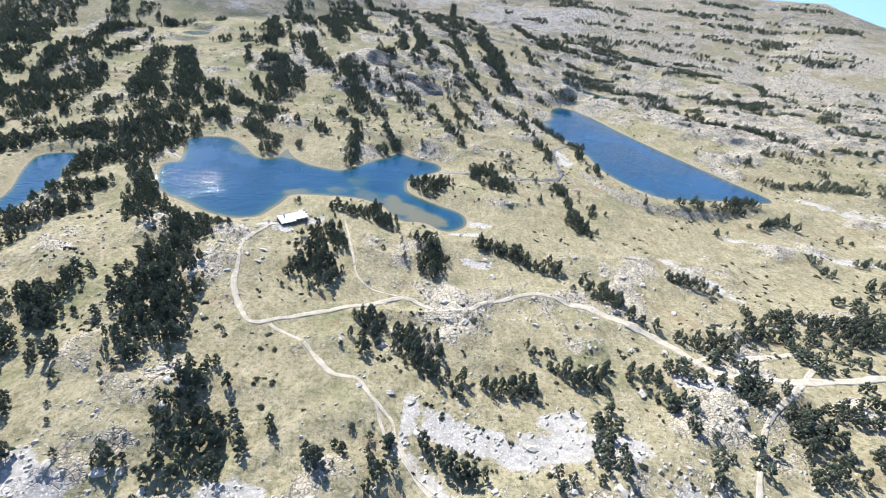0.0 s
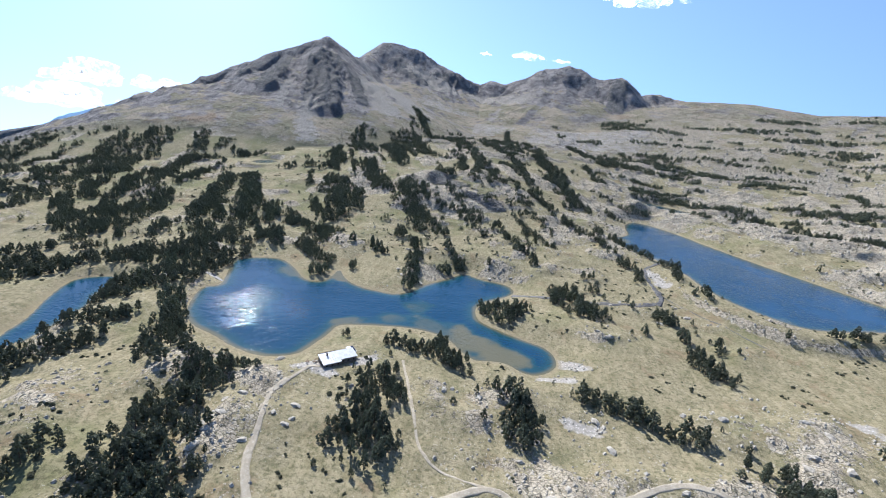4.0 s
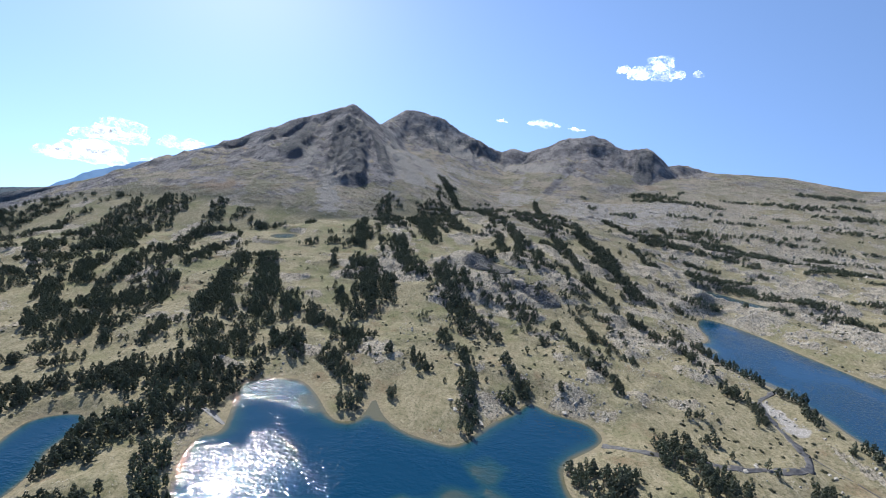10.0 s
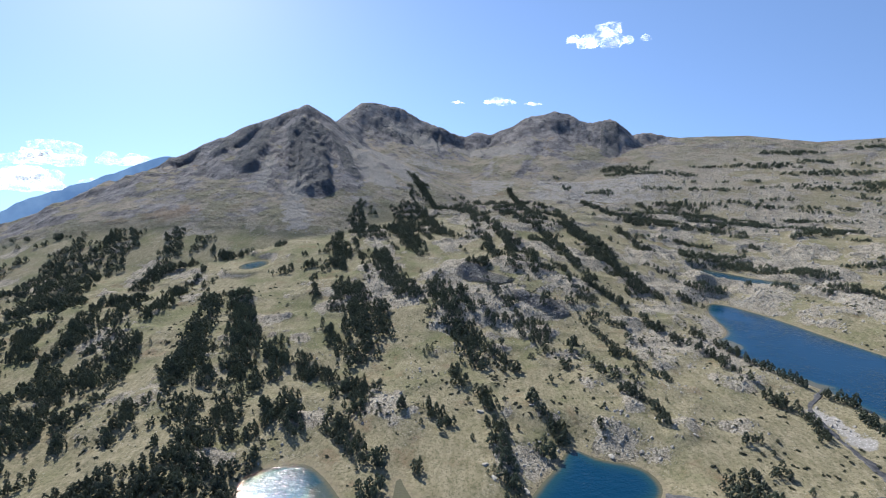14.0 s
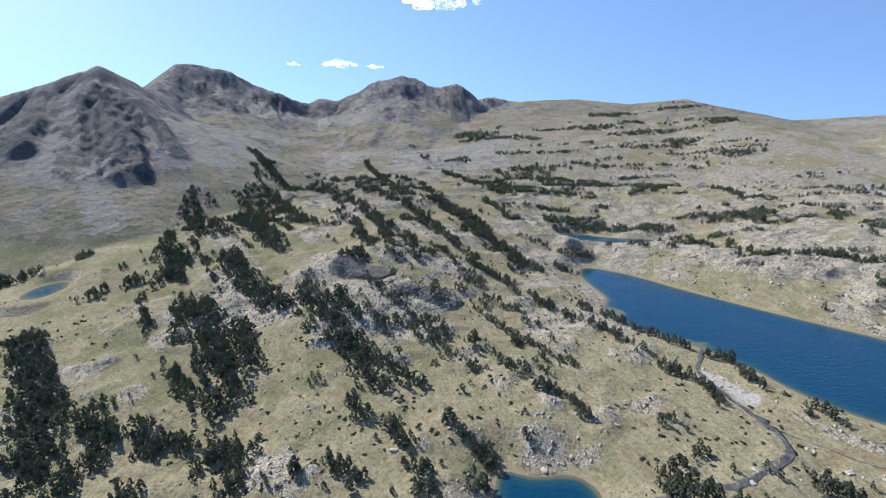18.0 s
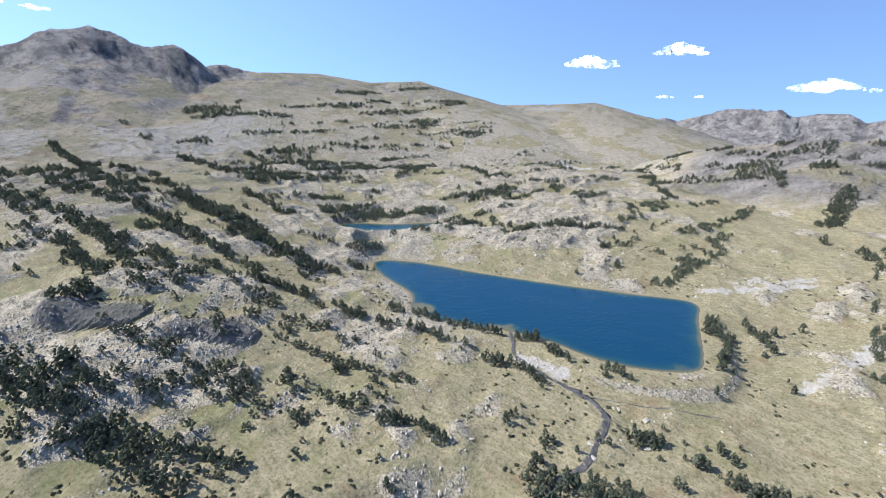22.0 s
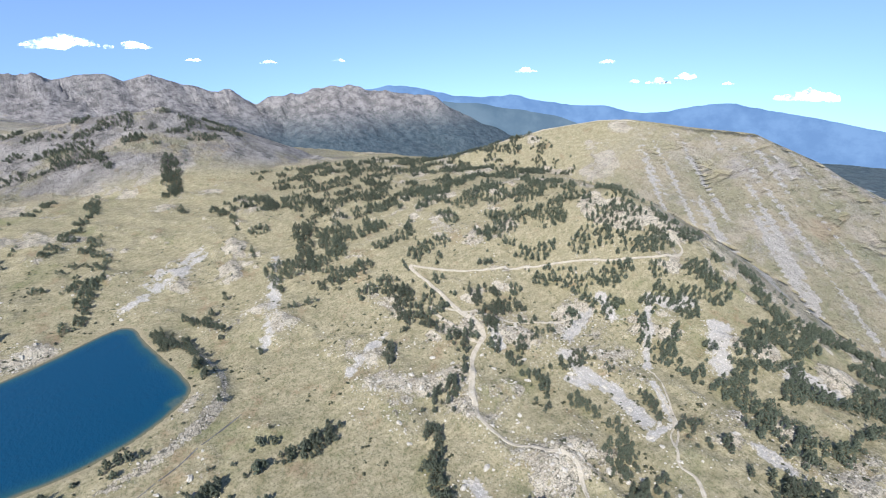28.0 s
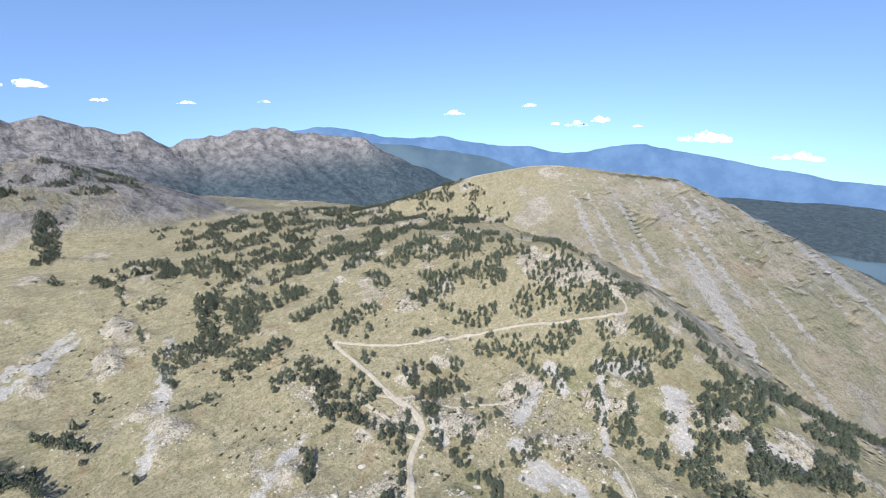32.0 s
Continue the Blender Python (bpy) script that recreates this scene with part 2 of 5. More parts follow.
def value_noise(x, y):
    xi, yi = np.floor(x).astype(int), np.floor(y).astype(int)
    u, v = x - xi, y - yi
    u, v = u * u * (3 - 2 * u), v * v * (3 - 2 * v)
    a, b = lattice[xi & 255, yi & 255], lattice[(xi + 1) & 255, yi & 255]
    c, d = lattice[xi & 255, (yi + 1) & 255], lattice[(xi + 1) & 255, (yi + 1) & 255]
    return (a * (1 - u) + b * u) * (1 - v) + (c * (1 - u) + d * u) * v - 0.5


def fbm(x, y, size, octaves=4, gain=0.5):
    total, amp = 0.0, 1.0
    for k in range(octaves):
        total = total + amp * value_noise(x / size + 17.3 * k, y / size + 9.1 * k)
        amp, size = amp * gain, size * 0.49
    return total


def ridged(x, y, size, octaves=4):
    total, amp = 0.0, 1.0
    for k in range(octaves):
        total = total + amp * (0.5 - 2 * np.abs(value_noise(x / size + 31.7 * k, y / size + 5.9 * k)))
        amp, size = amp * 0.5, size * 0.48
    return total


def smooth(a, b, x):
    t = np.clip((x - a) / (b - a), 0, 1)
    return t * t * (3 - 2 * t)


# spot heights of the plan, by district
BASIN = [(-30, 60, 0), (-110, 146, 4), (-33, 199, 1), (35, 152, 1), (6, 236, 4), (60, 318, 9), (93, 280, 9), (-125, 264, 4),
         (-60, 270, 5), (-185, 235, 3), (-200, 150, 5), (-255, 240, 1), (-275, 390, 4), (-330, 255, -4), (-330, 170, 0), (100, 398, 14), (0, 385, 3), (5, 455, 9)]
NORTH = [(-133, 422, 4), (-166, 464, 8), (-206, 534, 12), (-101, 560, 17), (-150, 626, 33), (-187, 764, 53), (-65, 744, 62), (101, 677, 30),
         (60, 560, 20), (-394, 789, 44), (-300, 600, 18), (-430, 970, 62), (-620, 930, 10), (-420, 500, 2), (-620, 700, 15), (0, 1000, 95), (250, 1080, 85), (290, 790, 38), (250, 900, 52)]
EAST = [(320, 321, 16), (365, 370, 25), (468, 332, 42), (400, 500, 40), (380, 620, 42), (600, 600, 60), (600, 900, 80), (174, 227, 12),
        (249, 133, 34), (200, 300, 14), (620, 200, 62), (130, 135, 12)]
SOUTH = [(18, 44, 3), (111, 37, 14), (151, 35, 24), (180, -122, 96), (320, -60, 78), (90, -50, 36), (20, -10, 8), (-60, -60, -10), (-200, -20, -10),
         (-100, -300, -110), (-35, -472, -146), (-300, -300, -110), (60, -200, 20), (400, 20, 66)]
knots = np.array(BASIN + NORTH + EAST + SOUTH, float)
gap = np.hypot(knots[:, None, 0] - knots[None, :, 0], knots[:, None, 1] - knots[None, :, 1])
weights = np.linalg.solve(gap - 4.0 * np.eye(len(knots)), knots[:, 2] - knots[:, 2].mean())

# mountain crests: points along the ridge, then how steeply the flanks fall
RIDGES = [
    ([(-1900, 1100, -160), (-1500, 1180, -60), (-1156, 1250, 34), (-1118, 1300, 63), (-1058, 1330, 95), (-996, 1360, 126), (-925, 1380, 167), (-852, 1400, 204), (-779, 1420, 242), (-699, 1430, 279), (-637, 1440, 302), (-558, 1450, 333), (-505, 1560, 300), (-540, 1800, 310), (-587, 2050, 377)], 0.50),
    ([(-558, 1450, 331), (-545, 1385, 290), (-528, 1310, 232), (-512, 1240, 175), (-500, 1195, 150)], 1.35),
    ([(-558, 1450, 331), (-490, 1365, 262), (-420, 1245, 188), (-370, 1135, 128), (-345, 1085, 106)], 0.85),
    ([(-720, 1430, 272), (-690, 1340, 205), (-655, 1240, 145), (-630, 1170, 112)], 1.15),
    ([(-587, 2050, 377), (-540, 2100, 423), (-473, 2120, 421), (-384, 2120, 404), (-299, 2120, 361), (-245, 2100, 346), (-173, 2120, 312), (-114, 2150, 297), (-68, 2150, 319), (-2, 2130, 313), (63, 2120, 342), (159, 2100, 387), (244, 2080, 402), (311, 2050, 380), (363, 2020, 356), (436, 2000, 362), (469, 1990, 330), (511, 1990, 302), (601, 2000, 333), (678, 1950, 304)], 0.5),
    ([(678, 1950, 304), (903, 1880, 315), (1072, 1780, 288), (1154, 1690, 294), (1208, 1650, 302), (1239, 1610, 278), (1300, 1560, 242), (1405, 1420, 216), (1500, 1200, 228), (1580, 1080, 240), (1700, 960, 200), (1800, 860, 120)], 0.26),
    ([(2470, 1180, 90), (2496, 1085, 190), (2513, 1020, 160), (2542, 850, 228), (2572, 600, 250), (2578, 510, 214), (2568, 350, 228), (2569, 277, 188), (2566, 172, 216), (2551, 8, 154), (2525, -163, 134), (2500, -280, 70), (2458, -435, 92), (2383, -657, 144), (2325, -800, 120), (2231, -980, 86), (2121, -1160, 56), (2055, -1256, -24), (1960, -1380, -92), (1850, -1510, -170)], 0.55),
    ([(1061, 646, 100), (1027, 567, 122), (991, 479, 143), (955, 370, 162), (924, 277, 172), (905, 230, 148), (895, 175, 118), (880, 110, 88), (855, 40, 58), (820, -20, 26), (790, -60, 5)], 0.46),
    ([(658, 37, 52), (627, -79, 52), (594, -186, 63), (544, -292, 91), (516, -362, 107), (455, -449, 121), (415, -489, 123), (370, -522, 117), (326, -556, 110), (233, -596, 104), (204, -607, 90), (137, -626, 51), (88, -633, 15), (40, -631, -18), (0, -626, -55), (-63, -601, -131)], 0.49),
]


def crest_height(x, y, crest, fall):
    best, along, away = np.full(np.shape(x), -1e4), np.zeros(np.shape(x)), np.zeros(np.shape(x))
    run = 0.0
    for (ax, ay, az), (bx, by, bz) in zip(crest, crest[1:]):
        dx, dy = bx - ax, by - ay
        t = np.clip(((x - ax) * dx + (y - ay) * dy) / (dx * dx + dy * dy), 0, 1)
        off = np.hypot(x - ax - t * dx, y - ay - t * dy)
        drop = np.sqrt(off * off + 120) - 11
        if fall in (0.50, 0.55):        # crags above, gentler slopes of loose stone below
            drop = 1.5 * np.minimum(drop, 150) + 0.76 * np.maximum(drop - 150, 0)
        level = az + t * (bz - az) - fall * drop
        higher, span = level > best, math.hypot(dx, dy)
        along, away = np.where(higher, run + t * span, along), np.where(higher, off, away)
        best = np.where(higher, level, best)
        run += span
    return best, along, away


# lakes: water level and shore
BIG_LAKE = [(-254, 395), (-243, 406), (-231, 411), (-219, 412), (-201, 395), (-183, 370), (-171, 370), (-164, 384), (-166, 410), (-154, 384), (-137, 371), (-119, 367), (-103, 366),
            (-88, 396), (-70, 418), (-57, 442), (-42, 428), (-17, 425), (-10, 407), (-21, 391), (-43, 370), (-44, 346), (-38, 335), (-26, 327), (-11, 318), (5, 311), (9, 296), (6, 284)]
BIG_LAKE += [(-5, 274), (-14, 275), (-22, 284), (-33, 284), (-42, 281), (-50, 290), (-58, 303), (-66, 309), (-85, 313), (-107, 309), (-125, 305), (-133, 301), (-133, 290), (-138, 271),
             (-141, 260), (-151, 254), (-161, 252), (-172, 255), (-182, 259), (-195, 267), (-214, 274), (-228, 290), (-237, 310), (-243, 331), (-232, 336), (-240, 358), (-249, 378)]
LONG_LAKE = [(185, 712), (215, 668), (235, 597), (258, 538), (283, 482), (308, 430), (326, 398), (318, 384), (290, 380), (250, 369), (210, 357), (185, 354), (168, 372), (152, 400), (147, 430),
             (149, 455), (143, 485), (130, 510), (118, 540), (110, 562), (112, 585), (128, 595), (142, 615), (148, 660), (165, 704)]
WEST_LAKE = [(-284, 222), (-295, 226), (-303, 240), (-309, 263), (-322, 285), (-333, 310), (-335, 324), (-326, 333), (-315, 338), (-305, 326), (-304, 305), (-297, 296), (-292, 280), (-288, 253)]
POND_SHORES = [
    ("small_pond", 30.0, [(194, 764), (208, 760), (218, 754), (204, 738), (188, 747)]),
    ("upper_pond", 37.0, [(212, 838), (248, 828), (270, 788), (312, 764), (348, 740), (318, 732), (273, 752), (240, 768), (208, 802)]),
    ("forest_tarn", 36.5, [(-428, 752), (-430, 780), (-422, 798), (-404, 803), (-395, 775), (-408, 742)]),
]
LAKES = [("big_lake", 0.0, BIG_LAKE), ("long_lake", 22.0, LONG_LAKE), ("west_lake", -5.0, WEST_LAKE)] + POND_SHORES


def rounded(shore, rounds=2):
    p = np.array(shore, float)
    for _ in range(rounds):
        q = np.roll(p, -1, 0)
        p = np.stack([0.75 * p + 0.25 * q, 0.25 * p + 0.75 * q], 1).reshape(-1, 2)
    return p


def shore_distance(x, y, shore):
    """Metres to the shore line: positive on land, negative on water."""
    best, inside = np.full(np.shape(x), 1e9), np.zeros(np.shape(x), bool)
    for (ax, ay), (bx, by) in zip(shore, np.roll(shore, -1, 0)):
        dx, dy = bx - ax, by - ay
        t = np.clip(((x - ax) * dx + (y - ay) * dy) / (dx * dx + dy * dy + 1e-9), 0, 1)
        best = np.minimum(best, np.hypot(x - ax - t * dx, y - ay - t * dy))
        if dy != 0:
            inside ^= ((ay > y) != (by > y)) & (x < ax + dx * (y - ay) / dy)
    return np.where(inside, -best, best)


SHORES = [(level, rounded(shore)) for _, level, shore in LAKES]


def rockiness(x, y):
    """0 grass to 1 bare rock, from the district and a patchy pattern."""
    k = 0.16 + 0.20 * smooth(420, 600, y) * smooth(-350, -100, x) + 0.30 * smooth(180, 330, x) * smooth(400, 640, y)
    k = k + 0.14 * smooth(450, 620, y) - 0.1 * smooth(-180, -330, x)
    k = k + 0.45 * smooth(900, 1300, y) * smooth(500, 0, np.abs(x + 300))
    return np.clip(k + 1.2 * fbm(x, y, 46, 4, 0.6), 0, 1)


# dark cliffs below the summits: lines of the plan and half widths
CLIFFS = [([(-520, 1335), (-470, 1190), (-436, 1085)], 62), ([(-640, 1330), (-610, 1230), (-590, 1140)], 40), ([(-740, 1360), (-690, 1230)], 34), ([(-440, 1980), (-340, 1900), (-235, 2030)], 60), ([(425, 1940), (390, 1800)], 46), ([(-430, 1300), (-365, 1165)], 26), ([(-60, 650), (-30, 625)], 16), ([(-118, 712), (-84, 690)], 18)]


def nearness(x, y, points, width):
    """1 on a line of the plan, fading to 0 at its width."""
    best = np.full(np.shape(x), 1e9)
    for (ax, ay), (bx, by) in zip(points, points[1:]):
        dx, dy = bx - ax, by - ay
        t = np.clip(((x - ax) * dx + (y - ay) * dy) / (dx * dx + dy * dy + 1e-9), 0, 1)
        best = np.minimum(best, np.hypot(x - ax - t * dx, y - ay - t * dy))
    return np.clip(1 - best / width, 0, 1)


def land(x, y):
    x, y = np.asarray(x, float), np.asarray(y, float)
    h = np.full(x.shape, knots[:, 2].mean())
    for (kx, ky, _), w in zip(knots, weights):
        h = h + w * np.hypot(x - kx, y - ky)
    away = np.hypot(x - 50, (y - 300))
    far = np.where(y > 300, 60.0, 60.0 - 520 * smooth(200, -1500, y)) - 380 * smooth(100, -1200, x) * smooth(900, -400, y) - 250 * smooth(900, 2600, x) * smooth(900, -300, y)
    far = far - 520 * smooth(-500, -1700, x) - 400 * smooth(2700, 3600, x)
    far = far + 90 * smooth(900, 1600, y) * smooth(-900, 200, x)
    h = h + (far - h) * smooth(700, 1400, away)
    rough = rockiness(x, y)
    near = np.maximum(smooth(1500, 800, away), smooth(2000, 1500, away) * smooth(-100, 150, x) * smooth(500, 700, y))
    h = h + near * (7 * fbm(x, y, 120, 3) + rough * 8.5 * (ridged(x, y * 1.4, 42, 5) + 0.2) + 0.7 * fbm(x, y, 14, 2))
    for crest, fall in RIDGES:
        c, along, off = crest_height(x, y, crest, fall)
        d = np.clip((c - h) / 60.0, -20, 20)
        body = smooth(-0.5, 3, d)
        ribs = (34 if fall != 0.49 else 18) * (ridged(along, off * 0.2 + 300, 150, 5) - 0.5) + (10 if fall != 0.49 else 6) * (ridged(x, y, 85, 5) - 0.4)
        c = c + body * ribs * smooth(0, 110, off) * smooth(0, 3, d) * (0.22 + 0.78 * smooth(0.3, 0.5, fall)) + body * np.clip((9 if fall != 0.55 else 24) * ridged(along, off * 0.5, 90 if fall != 0.55 else 160, 5), -8 if fall != 0.55 else -18, 3 if fall != 0.55 else 9) * (fall != 0.49) * smooth(0.3, 0.5, fall)
        h = np.maximum(h, c)
    face = smooth(-1150, -950, x) * smooth(-300, -420, x) * smooth(1050, 1150, y) * smooth(1440, 1330, y)
    face = np.maximum(face, 0.9 * smooth(-620, -500, x) * smooth(720, 600, x) * smooth(1780, 1880, y) * smooth(2090, 2000, y))
    lean = x + 0.35 * y + 26 * fbm(x, y, 130, 3)
    h = h + face * (27 * (ridged(lean, y * 0.16, 120, 5) - 0.3) + 4 * ridged(x, y, 40, 3))
    for line, width in CLIFFS:
        k = smooth(0, 0.5, nearness(x + 0.3 * width * fbm(x, y, 60, 3), y, line, width))
        h = h + k * (0.24 * width * (ridged(x + 0.3 * y, y * 0.2, 46, 4) + 0.4) + 0.10 * width * ridged(x, y, 24, 3))
    h = h + smooth(700, 1500, away) * 8 * fbm(x, y, 160, 4)
    for level, shore in SHORES:
        lo, hi = shore.min(0) - 75, shore.max(0) + 75
        box = (x > lo[0]) & (x < hi[0]) & (y > lo[1]) & (y < hi[1])
        if not box.any():
            continue
        d = shore_distance(x[box], y[box], shore)
        t = smooth(0, 34 if len(shore) > 60 else 13, d)
        bank = level + np.clip(d, -20, 30) * np.where(d > 0, 0.10, 0.16)
        floor = level + 0.04 * np.minimum(d, 10) - 40 * smooth(14, 60, d)
        h[box] = np.where(d > 0, np.maximum(bank * (1 - t) + h[box] * t, floor), bank)
    return h


# loose stone: lines of the plan and half widths
SCREES = [
    ([(373, 236), (273, 273), (223, 291)], 15), ([(177, 201), (158, 233), (148, 250)], 11), ([(10, -53), (-17, -8)], 16), ([(57, -33), (42, -59)], 18), ([(-51, -61), (-73, -60)], 22),
    ([(82, 71), (91, 28)], 13), ([(47, 107), (33, 104)], 8), ([(67, -29), (19, 42)], 7), ([(433, 311), (390, 364)], 24), ([(73, 18), (97, 3)], 10),
    ([(-14, 98), (18, 89), (41, 92), (64, 90)], 15), ([(-155, 65), (-141, 60)], 14), ([(7, 230), (19, 230)], 10), ([(105, 129), (125, 121)], 8), ([(-90, 62), (-72, 58)], 11),
    ([(421, 310), (351, 387)], 20), ([(898, 844), (883, 773)], 35), ([(11, 291), (23, 285)], 9), ([(12, 270), (-4, 270)], 7),
    ([(-405, 925), (-440, 1000), (-462, 1075)], 40), ([(-520, 1050), (-560, 1200)], 22), ([(-395, 1350), (-300, 1180)], 70), ([(-380, 1980), (-230, 1900)], 95), ([(-450, 1560), (-340, 1400), (-250, 1280)], 95), ([(-120, 2000), (60, 1850)], 90), ([(1405, 1243), (1436, 1143)], 60),
    ([(-133, 240), (-126, 246), (-118, 238)], 9), ([(-98, 262), (-104, 256)], 7),
    ([(-25, 110), (-28, 86), (-12, 68), (5, 58)], 6), ([(120, 430), (115, 462)], 14),
]


# ---- ground sheet ----
def spaced(low, high, step, reach, under, over):
    """Grid lines: even between low and high, ever wider out to the horizon."""
    mid, left, right, s = list(np.arange(low, high + step, step)), [], [], step
    while (left[-1] if left else low) > -reach:
        s *= under
        left.append((left[-1] if left else low) - s)
    s = step
    while (right[-1] if right else mid[-1]) < reach:
        s *= over
        right.append((right[-1] if right else mid[-1]) + s)
    return np.array(left[::-1] + mid + right)


def add_field(mesh, name, values):
    mesh.attributes.new(name, "FLOAT", "POINT").data.foreach_set("value", np.ascontiguousarray(values, np.float32).ravel())


def sheet(name, points, faces, material, smooth_shade=True):
    mesh = bpy.data.meshes.new(name)
    mesh.vertices.add(len(points))
    mesh.vertices.foreach_set("co", np.ascontiguousarray(points, np.float32).ravel())
    faces = np.asarray(faces, np.int32)
    n, k = faces.shape
    mesh.loops.add(n * k)
    mesh.loops.foreach_set("vertex_index", faces.ravel())
    mesh.polygons.add(n)
    mesh.polygons.foreach_set("loop_start", np.arange(n, dtype=np.int32) * k)
    mesh.update(calc_edges=True)
    mesh.polygons.foreach_set("use_smooth", np.full(n, smooth_shade))
    mesh.materials.append(material)
    return mesh


def quads(rows, cols):
    i = np.arange(rows * cols).reshape(rows, cols)
    return np.stack([i[:-1, :-1], i[1:, :-1], i[1:, 1:], i[:-1, 1:]], -1).reshape(-1, 4)


gx, gy = spaced(-470, 560, 3.3, 4700, 1.016, 1.016), spaced(-250, 960, 3.3, 4700, 1.022, 1.012)
GX, GY = np.meshgrid(gx, gy, indexing="ij")
GZ = land(GX, GY)

slope_x, slope_y = np.gradient(GZ, gx, axis=0), np.gradient(GZ, gy, axis=1)
steep = np.hypot(slope_x, slope_y)
away = np.hypot(GX - 50, GY - 300)
high = np.clip(np.maximum(smooth(860, 1080, GY), smooth(840, 930, GY) * smooth(-240, -330, GX)) * smooth(1500, 300, np.abs(GX + 500)) * np.maximum(smooth(60, 130, GZ), smooth(-260, -380, GX) * smooth(850, 950, GY)) + np.where((GX > 0) & (GY > 520), smooth(1250, 1800, away), smooth(950, 1500, away)), 0, 1)
rock = np.clip(rockiness(GX, GY) + 0.9 * smooth(0.35, 0.8, steep) - 0.06, 0, 1.2)


scree = np.zeros_like(GX)
for line, width in SCREES:
    scree = np.maximum(scree, nearness(GX, GY, line, width))
scree = scree * (1 - 0.28 * smooth(100, 160, GX) * smooth(600, 500, GY) * smooth(0, 100, GY))
# stone chutes fanning down from the hill's crest
across, down = 0.6 * GX + 0.8 * GY, 0.6 * GY - 0.8 * GX
chute = smooth(0.05, 0.26, value_noise(across / 12, down / 260) + 0.6 * value_noise(across / 6, down / 120))
flank = smooth(0.34, 0.46, steep) * smooth(-120, -260, GY) * smooth(420, 250, GX)
scree = np.maximum(scree, 0.80 * chute * flank)
high = np.maximum(high, 0.6 * flank)
high = np.maximum(high, 0.85 * smooth(24, 60, GZ) * smooth(690, 780, GX) * smooth(600, 520, GY) * smooth(-100, 40, GY))
# loose stone lies in the gullies of the high ridges
for crest, fall in RIDGES[:1] + RIDGES[4:5] + RIDGES[6:7]:
    level, along, off = crest_height(GX, GY, crest, fall)
    gully = smooth(0.02, -0.22, ridged(along, off * 0.2 + 300, 150, 5)) * smooth(70, 160, off) * smooth(120, 40, np.abs(level - GZ))
    scree = np.maximum(scree, 0.62 * gully)
green = 0.31 + 0.04 * smooth(-150, -320, GX) + 0.10 * smooth(420, 560, GY) * smooth(60, -120, GX) - 0.25 * smooth(60, 200, GX) * smooth(400, 200, GY)
green = green + 0.2 * flank
crag = 0.36 + 0.62 * smooth(0.36, 0.62, steep) + 0.3 * smooth(900, 2000, GX) * smooth(1000, 300, GY)
crag = np.where(flank > 0.3, 0.34, crag)
crag = np.maximum(crag, 0.50 * smooth(24, 60, GZ) * smooth(690, 780, GX) * smooth(600, 520, GY) * smooth(-100, 40, GY))
cliff = 0.45 * smooth(0.62, 1.05, steep)
for line, width in CLIFFS:
    cliff = np.maximum(cliff, 0.95 * smooth(0.05, 0.55, nearness(GX, GY, line, width)))
    high = np.maximum(high, 0.9 * smooth(0.0, 0.4, nearness(GX, GY, line, width)))
# where the far woods lie, tinted with haze in the material
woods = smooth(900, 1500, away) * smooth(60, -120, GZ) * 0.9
bed = np.zeros_like(GX)
water_gap = np.full(GX.shape, 99.0)
for level, shore in SHORES:
    lo, hi = shore.min(0) - 20, shore.max(0) + 20
    box = (GX > lo[0]) & (GX < hi[0]) & (GY > lo[1]) & (GY < hi[1])
    if box.any():
        d = shore_distance(GX[box], GY[box], shore)
        bed[box] = np.maximum(bed[box], smooth(5, 0.5, d))
        water_gap[box] = np.minimum(water_gap[box], d)

ground_mesh = sheet("ground", np.stack([GX, GY, GZ], -1).reshape(-1, 3), quads(len(gx), len(gy)), GROUND)
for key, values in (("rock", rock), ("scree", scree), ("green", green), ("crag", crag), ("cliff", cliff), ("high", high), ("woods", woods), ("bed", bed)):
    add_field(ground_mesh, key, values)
tagged(new("ground", ground_mesh), "dry alpine grassland with rock outcrops, rising to bare mountains", "ground", kind="structure")


def height(x, y):
    """Height of the ground sheet itself under one place or many."""
    x, y = np.asarray(x, float), np.asarray(y, float)
    i, j = np.clip(np.searchsorted(gx, x) - 1, 0, len(gx) - 2), np.clip(np.searchsorted(gy, y) - 1, 0, len(gy) - 2)
    u, v = (x - gx[i]) / (gx[i + 1] - gx[i]), (y - gy[j]) / (gy[j + 1] - gy[j])
    return (GZ[i, j] * (1 - u) + GZ[i + 1, j] * u) * (1 - v) + (GZ[i, j + 1] * (1 - u) + GZ[i + 1, j + 1] * u) * v


# ---- lakes ----
LAKE_LABELS = {"big_lake": "wide dark blue mountain lake with pale shallows and wind ripples", "long_lake": "long deep blue lake below a rocky plateau",
               "west_lake": "narrow blue lake among pines", "upper_pond": "shallow grey-green pond among rock slabs", "small_pond": "small blue pool beside the long lake",
               "forest_tarn": "small green tarn in the upper forest"}
